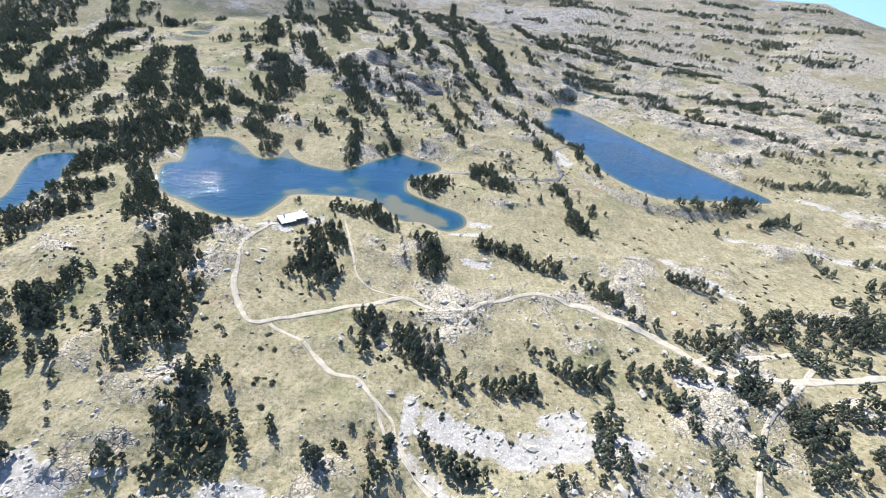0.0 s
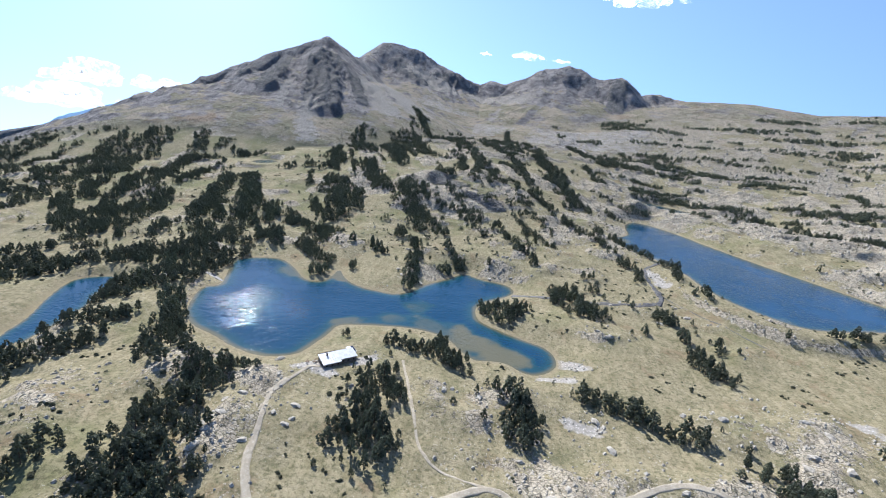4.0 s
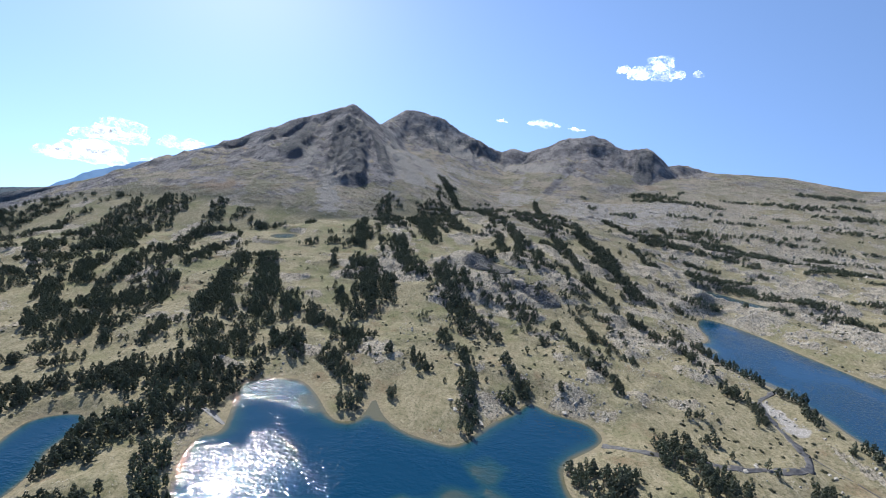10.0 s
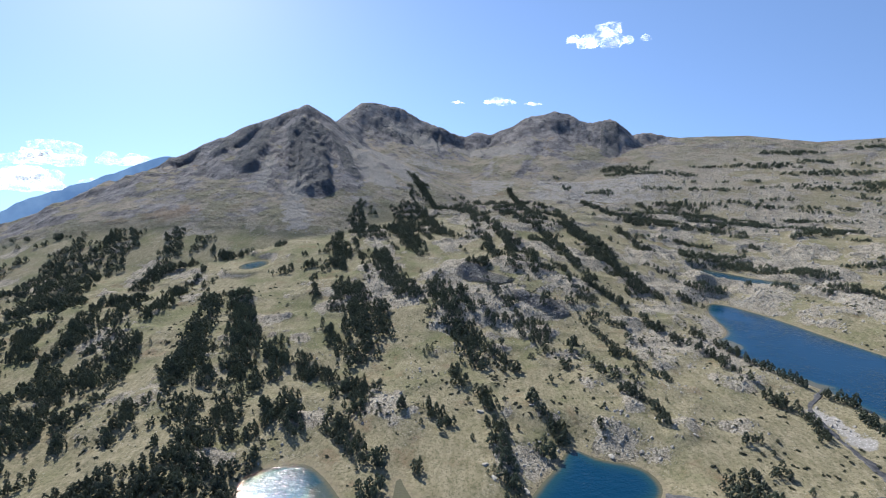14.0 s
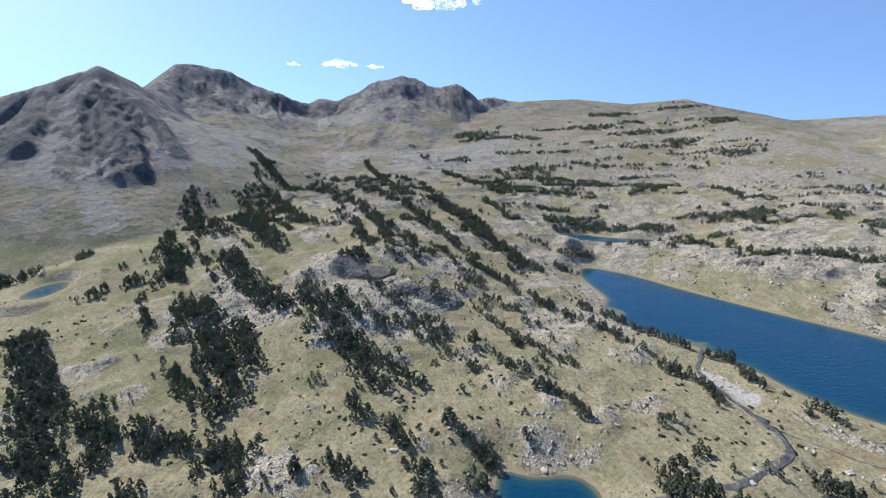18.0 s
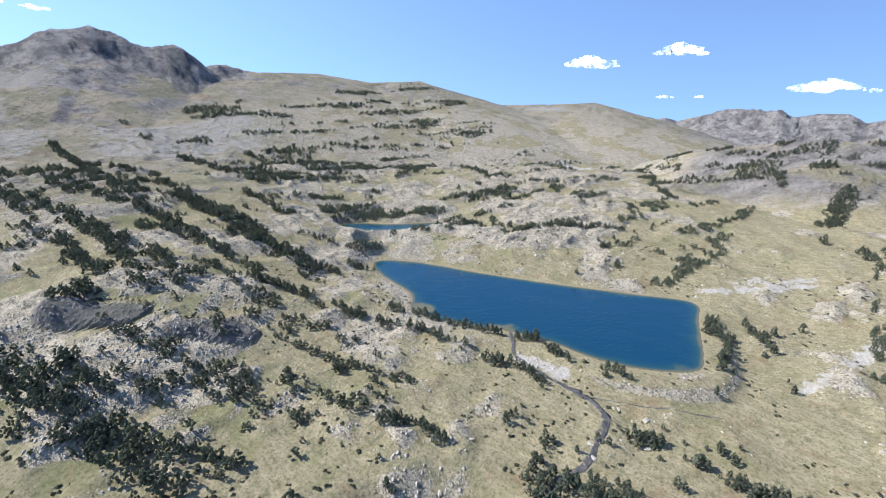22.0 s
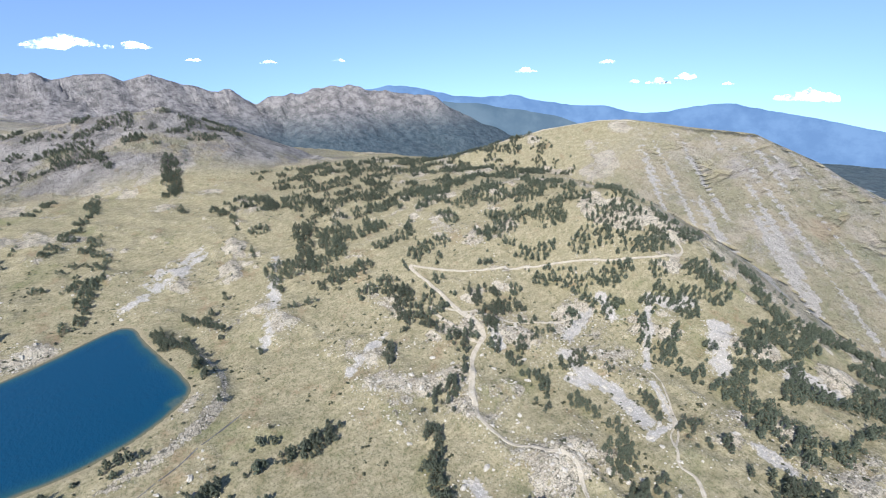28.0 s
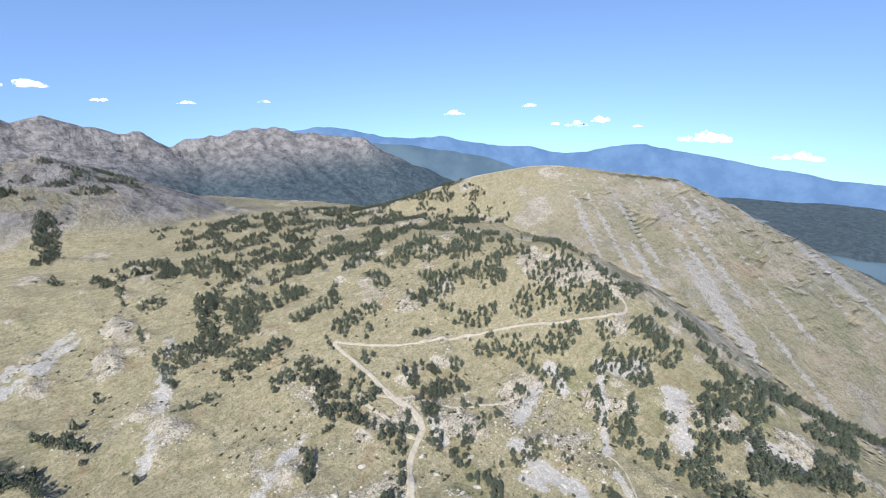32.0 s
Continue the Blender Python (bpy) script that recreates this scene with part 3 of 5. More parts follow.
# sandy shoals: place, reach, how pale
SHOALS = {"big_lake": [(-22, 292, 26, 0.95), (-48, 305, 26, 0.9), (-75, 320, 22, 0.75), (-100, 322, 20, 0.7), (-160, 392, 22, 1.0), (-195, 385, 20, 0.75), (-128, 305, 14, 0.8), (-88, 345, 13, 0.6)],
          "long_lake": [(122, 575, 24, 0.9), (135, 497, 18, 0.9), (320, 392, 14, 0.6), (178, 362, 16, 0.7)]}
for (name, level, _), (_, shore) in zip(LAKES, SHORES):
    lo, hi = shore.min(0) - 6, shore.max(0) + 6
    step = 2.5
    wx, wy = np.arange(lo[0], hi[0] + step, step), np.arange(lo[1], hi[1] + step, step)
    X, Y = np.meshgrid(wx, wy, indexing="ij")
    D = shore_distance(X, Y, shore)
    cell = quads(len(wx), len(wy))
    cell = cell[(D.ravel()[cell] < 5).any(1)]
    used, index = np.unique(cell, return_inverse=True)
    points = np.stack([X.ravel()[used], Y.ravel()[used], np.full(len(used), level)], -1)
    mesh = sheet(name, points, index.reshape(-1, 4), WATER)
    depth = np.clip(-D.ravel()[used], 0, 60)
    shoal = np.exp(-depth / (7.0 if name in ("big_lake", "long_lake") else 4.0 if name == "west_lake" else 14.0))
    for sx, sy, sr, strength in SHOALS.get(name, ()):
        shoal = np.maximum(shoal, strength * smooth(sr, sr * 0.35, np.hypot(points[:, 0] - sx, points[:, 1] - sy) * (1 + 0.9 * fbm(points[:, 0], points[:, 1], 17, 4))))
    add_field(mesh, "shallow", np.clip(shoal, 0, 1))
    tagged(new(name, mesh), LAKE_LABELS[name], "lake", kind="structure")


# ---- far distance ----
# Haze is put into the colour: these far ranges glow in blue tones.
def hazy_glow_material(name, near, far_colour, glow):
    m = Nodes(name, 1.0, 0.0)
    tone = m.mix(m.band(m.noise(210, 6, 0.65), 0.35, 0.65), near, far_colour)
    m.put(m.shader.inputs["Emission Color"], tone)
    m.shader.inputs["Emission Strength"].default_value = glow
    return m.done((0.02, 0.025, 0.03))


# glow colours with the air's haze mixed in
BLUE = hazy_glow_material("blue_haze_glow", (0.075, 0.140, 0.262), (0.110, 0.188, 0.320), 1.0)
PALE = hazy_glow_material("hazy_valley_glow", (0.30, 0.30, 0.28), (0.13, 0.19, 0.26), 1.0)
HAZY_WOODS = hazy_glow_material("hazy_woods_glow", (0.055, 0.090, 0.125), (0.085, 0.125, 0.160), 1.0)


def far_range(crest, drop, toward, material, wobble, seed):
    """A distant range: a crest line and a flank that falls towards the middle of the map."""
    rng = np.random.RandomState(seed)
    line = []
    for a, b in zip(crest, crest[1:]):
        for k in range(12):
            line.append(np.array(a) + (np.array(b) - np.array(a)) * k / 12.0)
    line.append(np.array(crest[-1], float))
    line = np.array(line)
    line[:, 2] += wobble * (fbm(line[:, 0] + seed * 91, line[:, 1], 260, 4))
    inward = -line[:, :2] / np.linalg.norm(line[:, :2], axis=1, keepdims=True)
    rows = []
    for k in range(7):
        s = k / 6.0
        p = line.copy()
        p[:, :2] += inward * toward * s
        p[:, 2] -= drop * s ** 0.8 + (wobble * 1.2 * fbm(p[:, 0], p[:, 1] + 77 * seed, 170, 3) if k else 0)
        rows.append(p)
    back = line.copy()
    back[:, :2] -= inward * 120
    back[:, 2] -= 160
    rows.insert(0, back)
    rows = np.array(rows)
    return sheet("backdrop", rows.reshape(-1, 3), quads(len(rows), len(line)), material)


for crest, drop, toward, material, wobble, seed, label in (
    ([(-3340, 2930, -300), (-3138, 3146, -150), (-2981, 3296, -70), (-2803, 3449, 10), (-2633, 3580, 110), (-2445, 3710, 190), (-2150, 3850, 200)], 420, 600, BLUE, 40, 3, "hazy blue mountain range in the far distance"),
    ([(3713, -1334, 38), (3542, -1679, 64), (3392, -1930, 18), (3222, -2174, -50), (2930, -2520, -59), (2643, -2798, -107), (2379, -3013, -136), (2069, -3224, -176), (1767, -3392, -137), (1510, -3512, -118), (1255, -3611, -157), (902, -3718, -215), (632, -3777, -265), (355, -3819, -300), (-100, -3880, -345), (-600, -3850, -370), (-1100, -3750, -395)], 420, 500, BLUE, 36, 5, "long mountain range beyond the valley, blue with haze"),
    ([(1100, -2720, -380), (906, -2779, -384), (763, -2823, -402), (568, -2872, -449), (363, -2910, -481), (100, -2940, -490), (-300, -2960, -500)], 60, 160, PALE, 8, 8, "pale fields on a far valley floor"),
    ([(1300, -2500, -400), (900, -2400, -395), (495, -2170, -350), (343, -2203, -388), (113, -2236, -415), (-300, -2260, -430), (-900, -2200, -445)], 260, 420, HAZY_WOODS, 30, 11, "dark wooded hills in the valley"),
    ([(2500, -1500, -10), (2328, -1692, -30), (2173, -1865, -70), (2008, -2025, -110), (1832, -2172, -181), (1651, -2303, -240), (1400, -2420, -330)], 320, 350, HAZY_WOODS, 24, 13, "dark wooded ridge behind the crags"),
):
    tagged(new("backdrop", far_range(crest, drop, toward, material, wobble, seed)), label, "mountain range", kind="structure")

# ---- clouds ----
cloud_nodes = Nodes("glowing_cloud_vapour", 1.0, 0.0)
cloud_nodes.shader.inputs["Subsurface Weight"].default_value = 0.0
wisp = cloud_nodes.band(cloud_nodes.noise(70, 7, 0.72), 0.44, 0.66)
cloud_nodes.put(cloud_nodes.shader.inputs["Alpha"], cloud_nodes.math("ADD", cloud_nodes.math("MULTIPLY", wisp, 0.62), 0.0))
# a white glow stands in for sunlight scattered through the cloud
cloud_nodes.put(cloud_nodes.shader.inputs["Emission Color"], (0.90, 0.94, 1.0))
cloud_nodes.shader.inputs["Emission Strength"].default_value = 0.55
CLOUD = cloud_nodes.done((0.93, 0.94, 0.96))


def cloud(x, y, z, half, seed):
    """A fair-weather cloud: overlapping uneven puffs over a flat base."""
    rng = random.Random(seed)
    bm = bmesh.new()
    across = Vector((y, -x, 0)).normalized()
    deep = Vector((x, y, 0)).normalized()
    for k in range(16):
        u = rng.uniform(-1, 1)
        r = half * rng.uniform(0.16, 0.36) * (1.05 - 0.6 * abs(u))
        ball = bmesh.ops.create_icosphere(bm, subdivisions=2, radius=r)["verts"]
        mid = across * (u * half * 0.85) + deep * rng.uniform(-0.25, 0.25) * half + Vector((0, 0, rng.uniform(-0.02, 0.22) * half * (1 - abs(u))))
        for v in ball:
            d = v.co.normalized()
            n = noise.fractal(d * 1.8 + Vector((k * 3.1, seed, 0)), 0.8, 2.2, 4)
            v.co = v.co * (1 + 0.55 * n)
            v.co.z *= 0.62 if v.co.z > 0 else 0.3
            v.co += mid
    mesh = bpy.data.meshes.new("cloud")
    bm.to_mesh(mesh)
    bm.free()
    mesh.materials.append(CLOUD)
    mesh.polygons.foreach_set("use_smooth", [True] * len(mesh.polygons))
    ob = new("cloud", mesh)
    ob.location = (x, y, z)
    ob.visible_shadow = False
    return tagged(ob, "small white fair-weather cloud in a blue sky", "cloud", "clouds over the peaks", "structure")


for spot, half in (((1040, 4161, 1208), 349), ((222, 4401, 740), 172), ((-168, 4415, 737), 64), ((493, 4371, 733), 91), ((3754, 2090, 577), 268), ((3967, 1475, 660), 215),
                   ((4134, 548, 403), 247), ((4135, 155, 389), 172), ((4101, -254, 294), 69), ((3989, -796, 263), 80), ((3805, -1329, 264), 59), ((2912, -2681, 139), 102)):
    cloud(*spot, half, int(half + spot[0]))
for spot, half in (((2402, -3120, 197), 80), ((2061, -3339, 34), 107), ((1893, -3435, 69), 107), ((1143, -3740, -76), 230), ((535, -3872, -193), 172), ((3970, 1543, 336), 75),
                   ((4034, 1293, 338), 53), ((-3089, 3190, -33), 430), ((-2894, 3437, 136), 483), ((1624, -3565, 25), 48), ((2216, -3242, 43), 53)):
    cloud(*spot, half, int(half + spot[0]))


# ---- tracks, footpaths and the stream ----
def curve_through(points, step):
    p = np.array(points, float)
    p = np.vstack([2 * p[0] - p[1], p, 2 * p[-1] - p[-2]])
    out = []
    for a, b, c, d in zip(p, p[1:], p[2:], p[3:]):
        n = max(2, int(np.linalg.norm(c - b) / step))
        for k in range(n):
            t = k / n
            out.append(0.5 * (2 * b + (c - a) * t + (2 * a - 5 * b + 4 * c - d) * t * t + (3 * b - a - 3 * c + d) * t ** 3))
    out.append(p[-2])
    return np.array(out)


def ribbon(name, points, width, material, rise, uneven, seed, label, category):
    line = curve_through(points, 1.6)
    way = np.gradient(line, axis=0)
    way /= np.linalg.norm(way, axis=1, keepdims=True) + 1e-9
    side = np.stack([-way[:, 1], way[:, 0]], 1)
    run = np.arange(len(line)) * 1.6
    wide = width * (1 + uneven * 2.0 * fbm(run, run * 0 + seed * 7.7, 14, 3))
    rows = []
    for u in (-1, -0.92, -0.5, 0, 0.5, 0.92, 1):
        edge = uneven * 0.8 * fbm(run, run * 0 + u * 50 + seed, 3.5, 2) * (abs(u) > 0.6)
        at = line + side * (wide * (u * 0.5 + edge))[:, None]
        z = height(at[:, 0], at[:, 1])
        rows.append(np.column_stack([at, z + (rise if abs(u) < 0.95 else -0.25) - 0.05 * (abs(u) == 0.5)]))
    rows = np.array(rows)
    mesh = sheet(name, rows.reshape(-1, 3), quads(len(rows), len(line))[:, ::-1], material)
    return tagged(new(name, mesh), label, category, kind="structure")


TRACK_WEST = [(-128, 189), (-123, 169), (-112, 150), (-105, 144), (-94, 150), (-76, 161), (-55, 171), (-35, 181), (-23, 176), (-13, 169), (-2, 170), (9, 178), (25, 189), (41, 194), (55, 193), (64, 188)]
TRACK_EAST = [(64, 188), (78, 181), (93, 168), (106, 158), (116, 142), (122, 133), (137, 128), (164, 129), (192, 129), (222, 131), (244, 132), (246, 129), (230, 115), (199, 79), (175, 36), (147, -4), (112, -45), (84, -97), (93, -126), (128, -121)]
ribbon("road", TRACK_WEST, 2.9, TRACK, 0.22, 0.24, 1, "pale gravel track winding over the meadow", "track")
ribbon("road", TRACK_EAST[:12], 4.4, TRACK, 0.25, 0.3, 2, "wide worn gravel track climbing in bends", "track")
ribbon("road", TRACK_EAST[11:], 2.5, TRACK, 0.25, 0.2, 3, "narrow gravel track through the pines", "track")
ribbon("road", [(116, 142), (130, 146), (150, 146), (176, 150), (182, 146), (157, 125), (131, 106), (121, 94), (108, 76), (98, 55)], 3.0, TRACK, 0.22, 0.3, 4, "faint gravel side track", "track")
ribbon("path", [(-97, 145), (-77, 134), (-62, 119), (-50, 117), (-43, 108), (-33, 98), (-29, 87), (-23, 78), (-12, 68), (0, 60)], 2.0, TRACK, 0.16, 0.4, 5, "trodden footpath across dry grass", "footpath")
ribbon("path", [(-82, 262), (-74, 235), (-69, 217), (-61, 194), (-45, 184), (-35, 182)], 1.3, TRACK, 0.16, 0.4, 6, "trodden footpath across dry grass", "footpath")
ribbon("path", [(20, 44), (1, 51), (-31, 86), (-40, 104)], 1.2, TRACK, 0.16, 0.4, 7, "trodden footpath across dry grass", "footpath")
ribbon("path", [(-128, 189), (-134, 214), (-128, 236), (-122, 243)], 1.9, TRACK, 0.16, 0.4, 8, "worn approach to the hut", "footpath")
ribbon("path", [(600, -170), (548, -285), (516, -355), (458, -445), (400, -490)], 3.5, TRACK, 0.5, 0.3, 9, "pale path along the hill crest", "footpath")
ribbon("stream", [(139, 490), (125, 478), (114, 468), (109, 442), (108, 406), (98, 388), (79, 384), (53, 381), (35, 388), (10, 388), (-14, 398)], 4.2, STREAM, 0.12, 0.55, 12, "dark stony stream running between the lakes", "stream")
ribbon("stream", [(152, 330), (140, 352), (128, 372), (118, 392), (108, 406)], 1.1, STREAM, 0.10, 0.5, 13, "thin dark brook in the meadow", "stream")
ribbon("stream", [(-236, 345), (-252, 352), (-268, 346), (-283, 336), (-300, 330)], 4.0, STREAM, 0.12, 0.6, 14, "stony outflow between two lakes", "stream")


# ---- the mountain hut ----
def part(name, bm, material, parent, label=""):
    mesh = bpy.data.meshes.new(name)
    bm.normal_update()
    bm.to_mesh(mesh)
    bm.free()
    mesh.materials.append(material)
    ob = new(name, mesh)
    ob.parent = parent
    if label:
        ob["label"] = label
    return ob


def block(bm, x0, x1, y0, y1, z0, z1, z2=None):
    """A box; z2 lifts the top along its far long side for a pitched top."""
    z2 = z1 if z2 is None else z2
    v = [bm.verts.new(p) for p in ((x0, y0, z0), (x1, y0, z0), (x1, y1, z0), (x0, y1, z0), (x0, y0, z1), (x1, y0, z1), (x1, y1, z2), (x0, y1, z2))]
    for f in ((0, 3, 2, 1), (4, 5, 6, 7), (0, 1, 5, 4), (1, 2, 6, 5), (2, 3, 7, 6), (3, 0, 4, 7)):
        bm.faces.new([v[k] for k in f])
    return bm


def box(*bounds):
    return block(bmesh.new(), *bounds)


ROOF_METAL = plain_material("grey_sheet_roof", (0.42, 0.43, 0.45), (0.33, 0.34, 0.36), 2.0, 0.45, True, 0.01, 0.3)
PALE_ROOF = plain_material("pale_sheet_roof", (0.70, 0.71, 0.72), (0.60, 0.61, 0.62), 2.0, 0.4, True, 0.01, 0.2)
STONE_WALL = plain_material("rubble_wall", (0.20, 0.17, 0.14), (0.11, 0.095, 0.08), 0.6, 0.9, True, 0.06)
TIMBER = plain_material("brown_timber", (0.17, 0.11, 0.07), (0.10, 0.065, 0.04), 0.4, 0.8)
PANE = plain_material("dark_glass", (0.015, 0.02, 0.025), (0.03, 0.035, 0.04), 1.0, 0.08, True, 0.0, 0.0, 0.5)
SOLAR = plain_material("solar_cells", (0.012, 0.016, 0.035), (0.02, 0.025, 0.05), 0.4, 0.12, True, 0.0, 0.0, 0.5)
WHITE_PAINT = plain_material("white_paint", (0.78, 0.78, 0.76), (0.68, 0.68, 0.66), 0.8, 0.5)

hut = new("mountain_hut")
hut.location = (-120.5, 242.5, float(height(-112, 250)) - 0.1)
hut.rotation_euler = (0, 0, math.atan2(13.3, 15.7))
tagged(hut, "long low stone hut with grey metal roofs by the lake", "hut")
WINGS = [(0.0, 9.5, -0.6, 7.4, 2.7, 4.4), (9.5, 19.0, 0.9, 7.0, 3.0, 4.3)]
for x0, x1, y0, y1, low, top in WINGS:
    part("wall", box(x0, x1, y0, y1, -1.2, low, top), STONE_WALL, hut, "dark rubble stone wall")
    n = 8
    for k in range(n):
        a, b = x0 - 0.4 + (x1 - x0 + 0.8) * k / n, x0 - 0.4 + (x1 - x0 + 0.8) * (k + 1) / n - 0.03
        lift = (top - low) / (y1 - y0)
        bm = bmesh.new()
        v = [bm.verts.new(p) for p in ((a, y0 - 0.5, low - 0.5 * lift), (b, y0 - 0.5, low - 0.5 * lift), (b, y1 + 0.5, top + 0.5 * lift), (a, y1 + 0.5, top + 0.5 * lift))]
        w = [bm.verts.new(q.co + Vector((0, 0, 0.14))) for q in v]
        for f in ((v[3], v[2], v[1], v[0]), tuple(w), (v[0], v[1], w[1], w[0]), (v[1], v[2], w[2], w[1]), (v[2], v[3], w[3], w[2]), (v[3], v[0], w[0], w[3])):
            bm.faces.new(f)
        part("roof_panel", bm, ROOF_METAL, hut, "grey metal roof sheet")
    for k in range(3):
        wx = x0 + 1.6 + k * (x1 - x0 - 3.2) / 2
        pane = part("window", box(wx - 0.55, wx + 0.55, y0 - 0.06, y0 + 0.05, 0.9, 1.9), TIMBER, hut, "brown timber window")
        part("pane", box(wx - 0.45, wx + 0.45, y0 - 0.09, y0 - 0.05, 1.0, 1.8), PANE, pane, "dark window glass")
part("door", box(-0.08, 0.05, 2.6, 3.6, 0.0, 2.05), TIMBER, hut, "brown timber door")
part("ridge_beam", box(-0.5, 9.9, 7.7, 8.0, 4.45, 4.75), TIMBER, hut, "dark eaves beam")
chimney = part("chimney", box(3.6, 4.3, 5.0, 5.7, 3.2, 5.4), STONE_WALL, hut, "short stone chimney")
part("cap", box(3.5, 4.4, 4.9, 5.8, 5.4, 5.52), STONE_WALL, chimney, "flat stone cap")
annex = part("annex", box(17.2, 20.6, 5.5, 10.4, -1.0, 2.9, 3.5), WHITE_PAINT, hut, "white-painted annex")
part("annex_roof", box(16.9, 20.9, 5.2, 10.7, 2.98, 3.12, 3.72), PALE_ROOF, annex, "pale sheet roof")
for k in range(3):
    part("solar_panel", box(19.3 + 0.0, 20.7, 5.4 + k * 1.7, 6.95 + k * 1.7, 3.25 + 0.2 * k, 3.32 + 0.2 * k, 3.5 + 0.2 * k), SOLAR, hut, "dark blue solar panel")
part("terrace", box(-3.5, 19, -4.2, -0.7, -1.6, -0.05), plain_material("trodden_stone", (0.40, 0.36, 0.29), (0.30, 0.26, 0.21), 1.2, 0.9), hut, "paved stone terrace")

table = new("picnic_table")
table.location = (-126.5, 246.0, float(height(-126.5, 246)))
tagged(table, "weathered wooden picnic table beside the hut", "table", "picnic tables by the hut")
for k in range(4):
    part("tabletop_board", box(-0.9, 0.9, -0.38 + k * 0.2, -0.21 + k * 0.2, 0.70, 0.75), TIMBER, table)
for side in (-0.75, 0.55):
    part("bench_board", box(-0.9, 0.9, side, side + 0.22, 0.41, 0.46), TIMBER, table)
for x in (-0.65, 0.65):
    part("leg", box(x - 0.05, x + 0.05, -0.7, 0.7, 0.33, 0.41), TIMBER, table)
    part("leg", box(x - 0.05, x + 0.05, -0.12, 0.12, -0.05, 0.70), TIMBER, table)
for x, y, a in ((-129.5, 243.5, 0.6), (-131.0, 247.5, 1.9), (-127.0, 250.5, 0.2)):
    copy_thing(table, Matrix.LocRotScale((x, y, float(height(x, y))), Euler((0, 0, a)), None))

# ---- single boulders ----
boulder_rng = random.Random(21)
boulder_meshes = []
for k in range(5):
    bm = bmesh.new()
    bmesh.ops.create_icosphere(bm, subdivisions=2, radius=1.0)
    for v in bm.verts:
        d = v.co.normalized()
        v.co *= 1 + 0.5 * noise.fractal(d * 1.3 + Vector((k * 7.7, 0, 0)), 1.0, 2.0, 3)
        v.co.z *= 0.62
        v.co.x *= 1.25
    mesh = bpy.data.meshes.new("boulder")
    bm.to_mesh(mesh)
    bm.free()
    mesh.materials.append(BOULDER)
    boulder_meshes.append(mesh)
placed = 0
while placed < 150:
    x, y = boulder_rng.uniform(-150, 130), boulder_rng.uniform(60, 470)
    i, j = np.searchsorted(gx, x) - 1, np.searchsorted(gy, y) - 1
    if water_gap[i, j] < 2 or boulder_rng.random() > rock[i, j] + scree[i, j]:
        continue
    ob = new("boulder", boulder_meshes[placed % 5])
    s = boulder_rng.uniform(0.7, 2.4)
    ob.matrix_world = Matrix.LocRotScale((x, y, float(height(x, y)) + 0.05 * s), Euler((0, 0, boulder_rng.uniform(0, 6.28))), (s, s * 0.8, s * boulder_rng.uniform(0.7, 1.1)))
    tagged(ob, "large pale granite boulder in the grass" if s > 1.5 else "pale granite boulder in the grass", "boulder", "boulders on the meadow")
    placed += 1


# ---- woods: where the pines stand, by district (half width, then the line of each grove) ----
groves = []


def grove(district, half, *line):
    groves.append((district, half, [tuple(p) for p in line]))


grove("A", 4.5, (-180, 86), (-170, 79))
grove("A", 4.3, (-164, 68))
grove("A", 3.1, (-202, 109), (-195, 114))
grove("A", 3.3, (-217, 118), (-209, 124))
grove("A", 4.8, (-257, 158), (-260, 172))
grove("B", 7.0, (-253, 313), (-233, 286))
grove("B", 5.9, (-180, 414), (-177, 382))
grove("B", 3.6, (-154, 408))
grove("B", 7.0, (-104, 429), (-101, 397), (-99, 380))
grove("B", 6.1, (-75, 430))
grove("B", 5.1, (-34, 355), (-20, 354), (-4, 362))
grove("B", 5.9, (16, 386), (39, 381), (42, 355))
grove("B", 3.6, (74, 380))
grove("B", 2.2, (-28, 341))
grove("B", 4.0, (136, 405))
grove("B", 4.1, (97, 332))
grove("B", 2.8, (73, 336))
grove("B", 3.1, (94, 371))
grove("B", 5.4, (-309, 316), (-299, 321))
grove("B", 5.6, (-291, 323), (-281, 341), (-298, 380))
grove("B", 3.5, (-307, 301))
grove("B", 2.5, (-272, 309))
grove("B", 1.5, (-15, 332))
grove("B", 3.1, (57, 390))
grove("C", 10.0, (-528, 703), (-531, 749), (-508, 771))
grove("C", 10.3, (-479, 811), (-432, 813))
grove("C", 9.8, (46, 967), (72, 888), (85, 800))
grove("C", 7.6, (146, 967), (154, 847))
grove("C", 5.0, (-63, 452), (-62, 442))
grove("C", 10.4, (-252, 1309), (-166, 1061), (-125, 1039))
grove("C", 6.6, (4, 1429), (-1, 1103))
grove("D", 1.8, (139, 406), (140, 384))
grove("D", 4.6, (266, 361), (253, 355))
grove("D", 2.7, (266, 379), (196, 362))
grove("D", 3.6, (305, 344), (264, 320))
grove("D", 2.8, (168, 341))
grove("D", 4.9, (97, 370), (97, 361))
grove("D", 5.5, (115, 323))
grove("D", 4.7, (341, 633), (385, 598), (435, 549))
grove("D", 4.8, (624, 949), (583, 843))
grove("D", 4.5, (430, 948), (523, 963))
grove("D", 4.1, (383, 684))
grove("D", 3.0, (382, 518), (420, 484))
grove("D", 3.3, (474, 398))
grove("D", 3.8, (541, 619))
grove("D", 4.4, (609, 762), (620, 707))
grove("D", 4.8, (482, 739), (500, 732))
grove("D", 2.6, (323, 306))
grove("D", 2.1, (213, 301))
grove("D", 2.8, (345, 480))
grove("D", 3.8, (424, 776), (462, 753))
grove("D", 2.8, (324, 592))
grove("D", 5.7, (772, 588), (679, 523))
grove("D", 1.9, (295, 505))
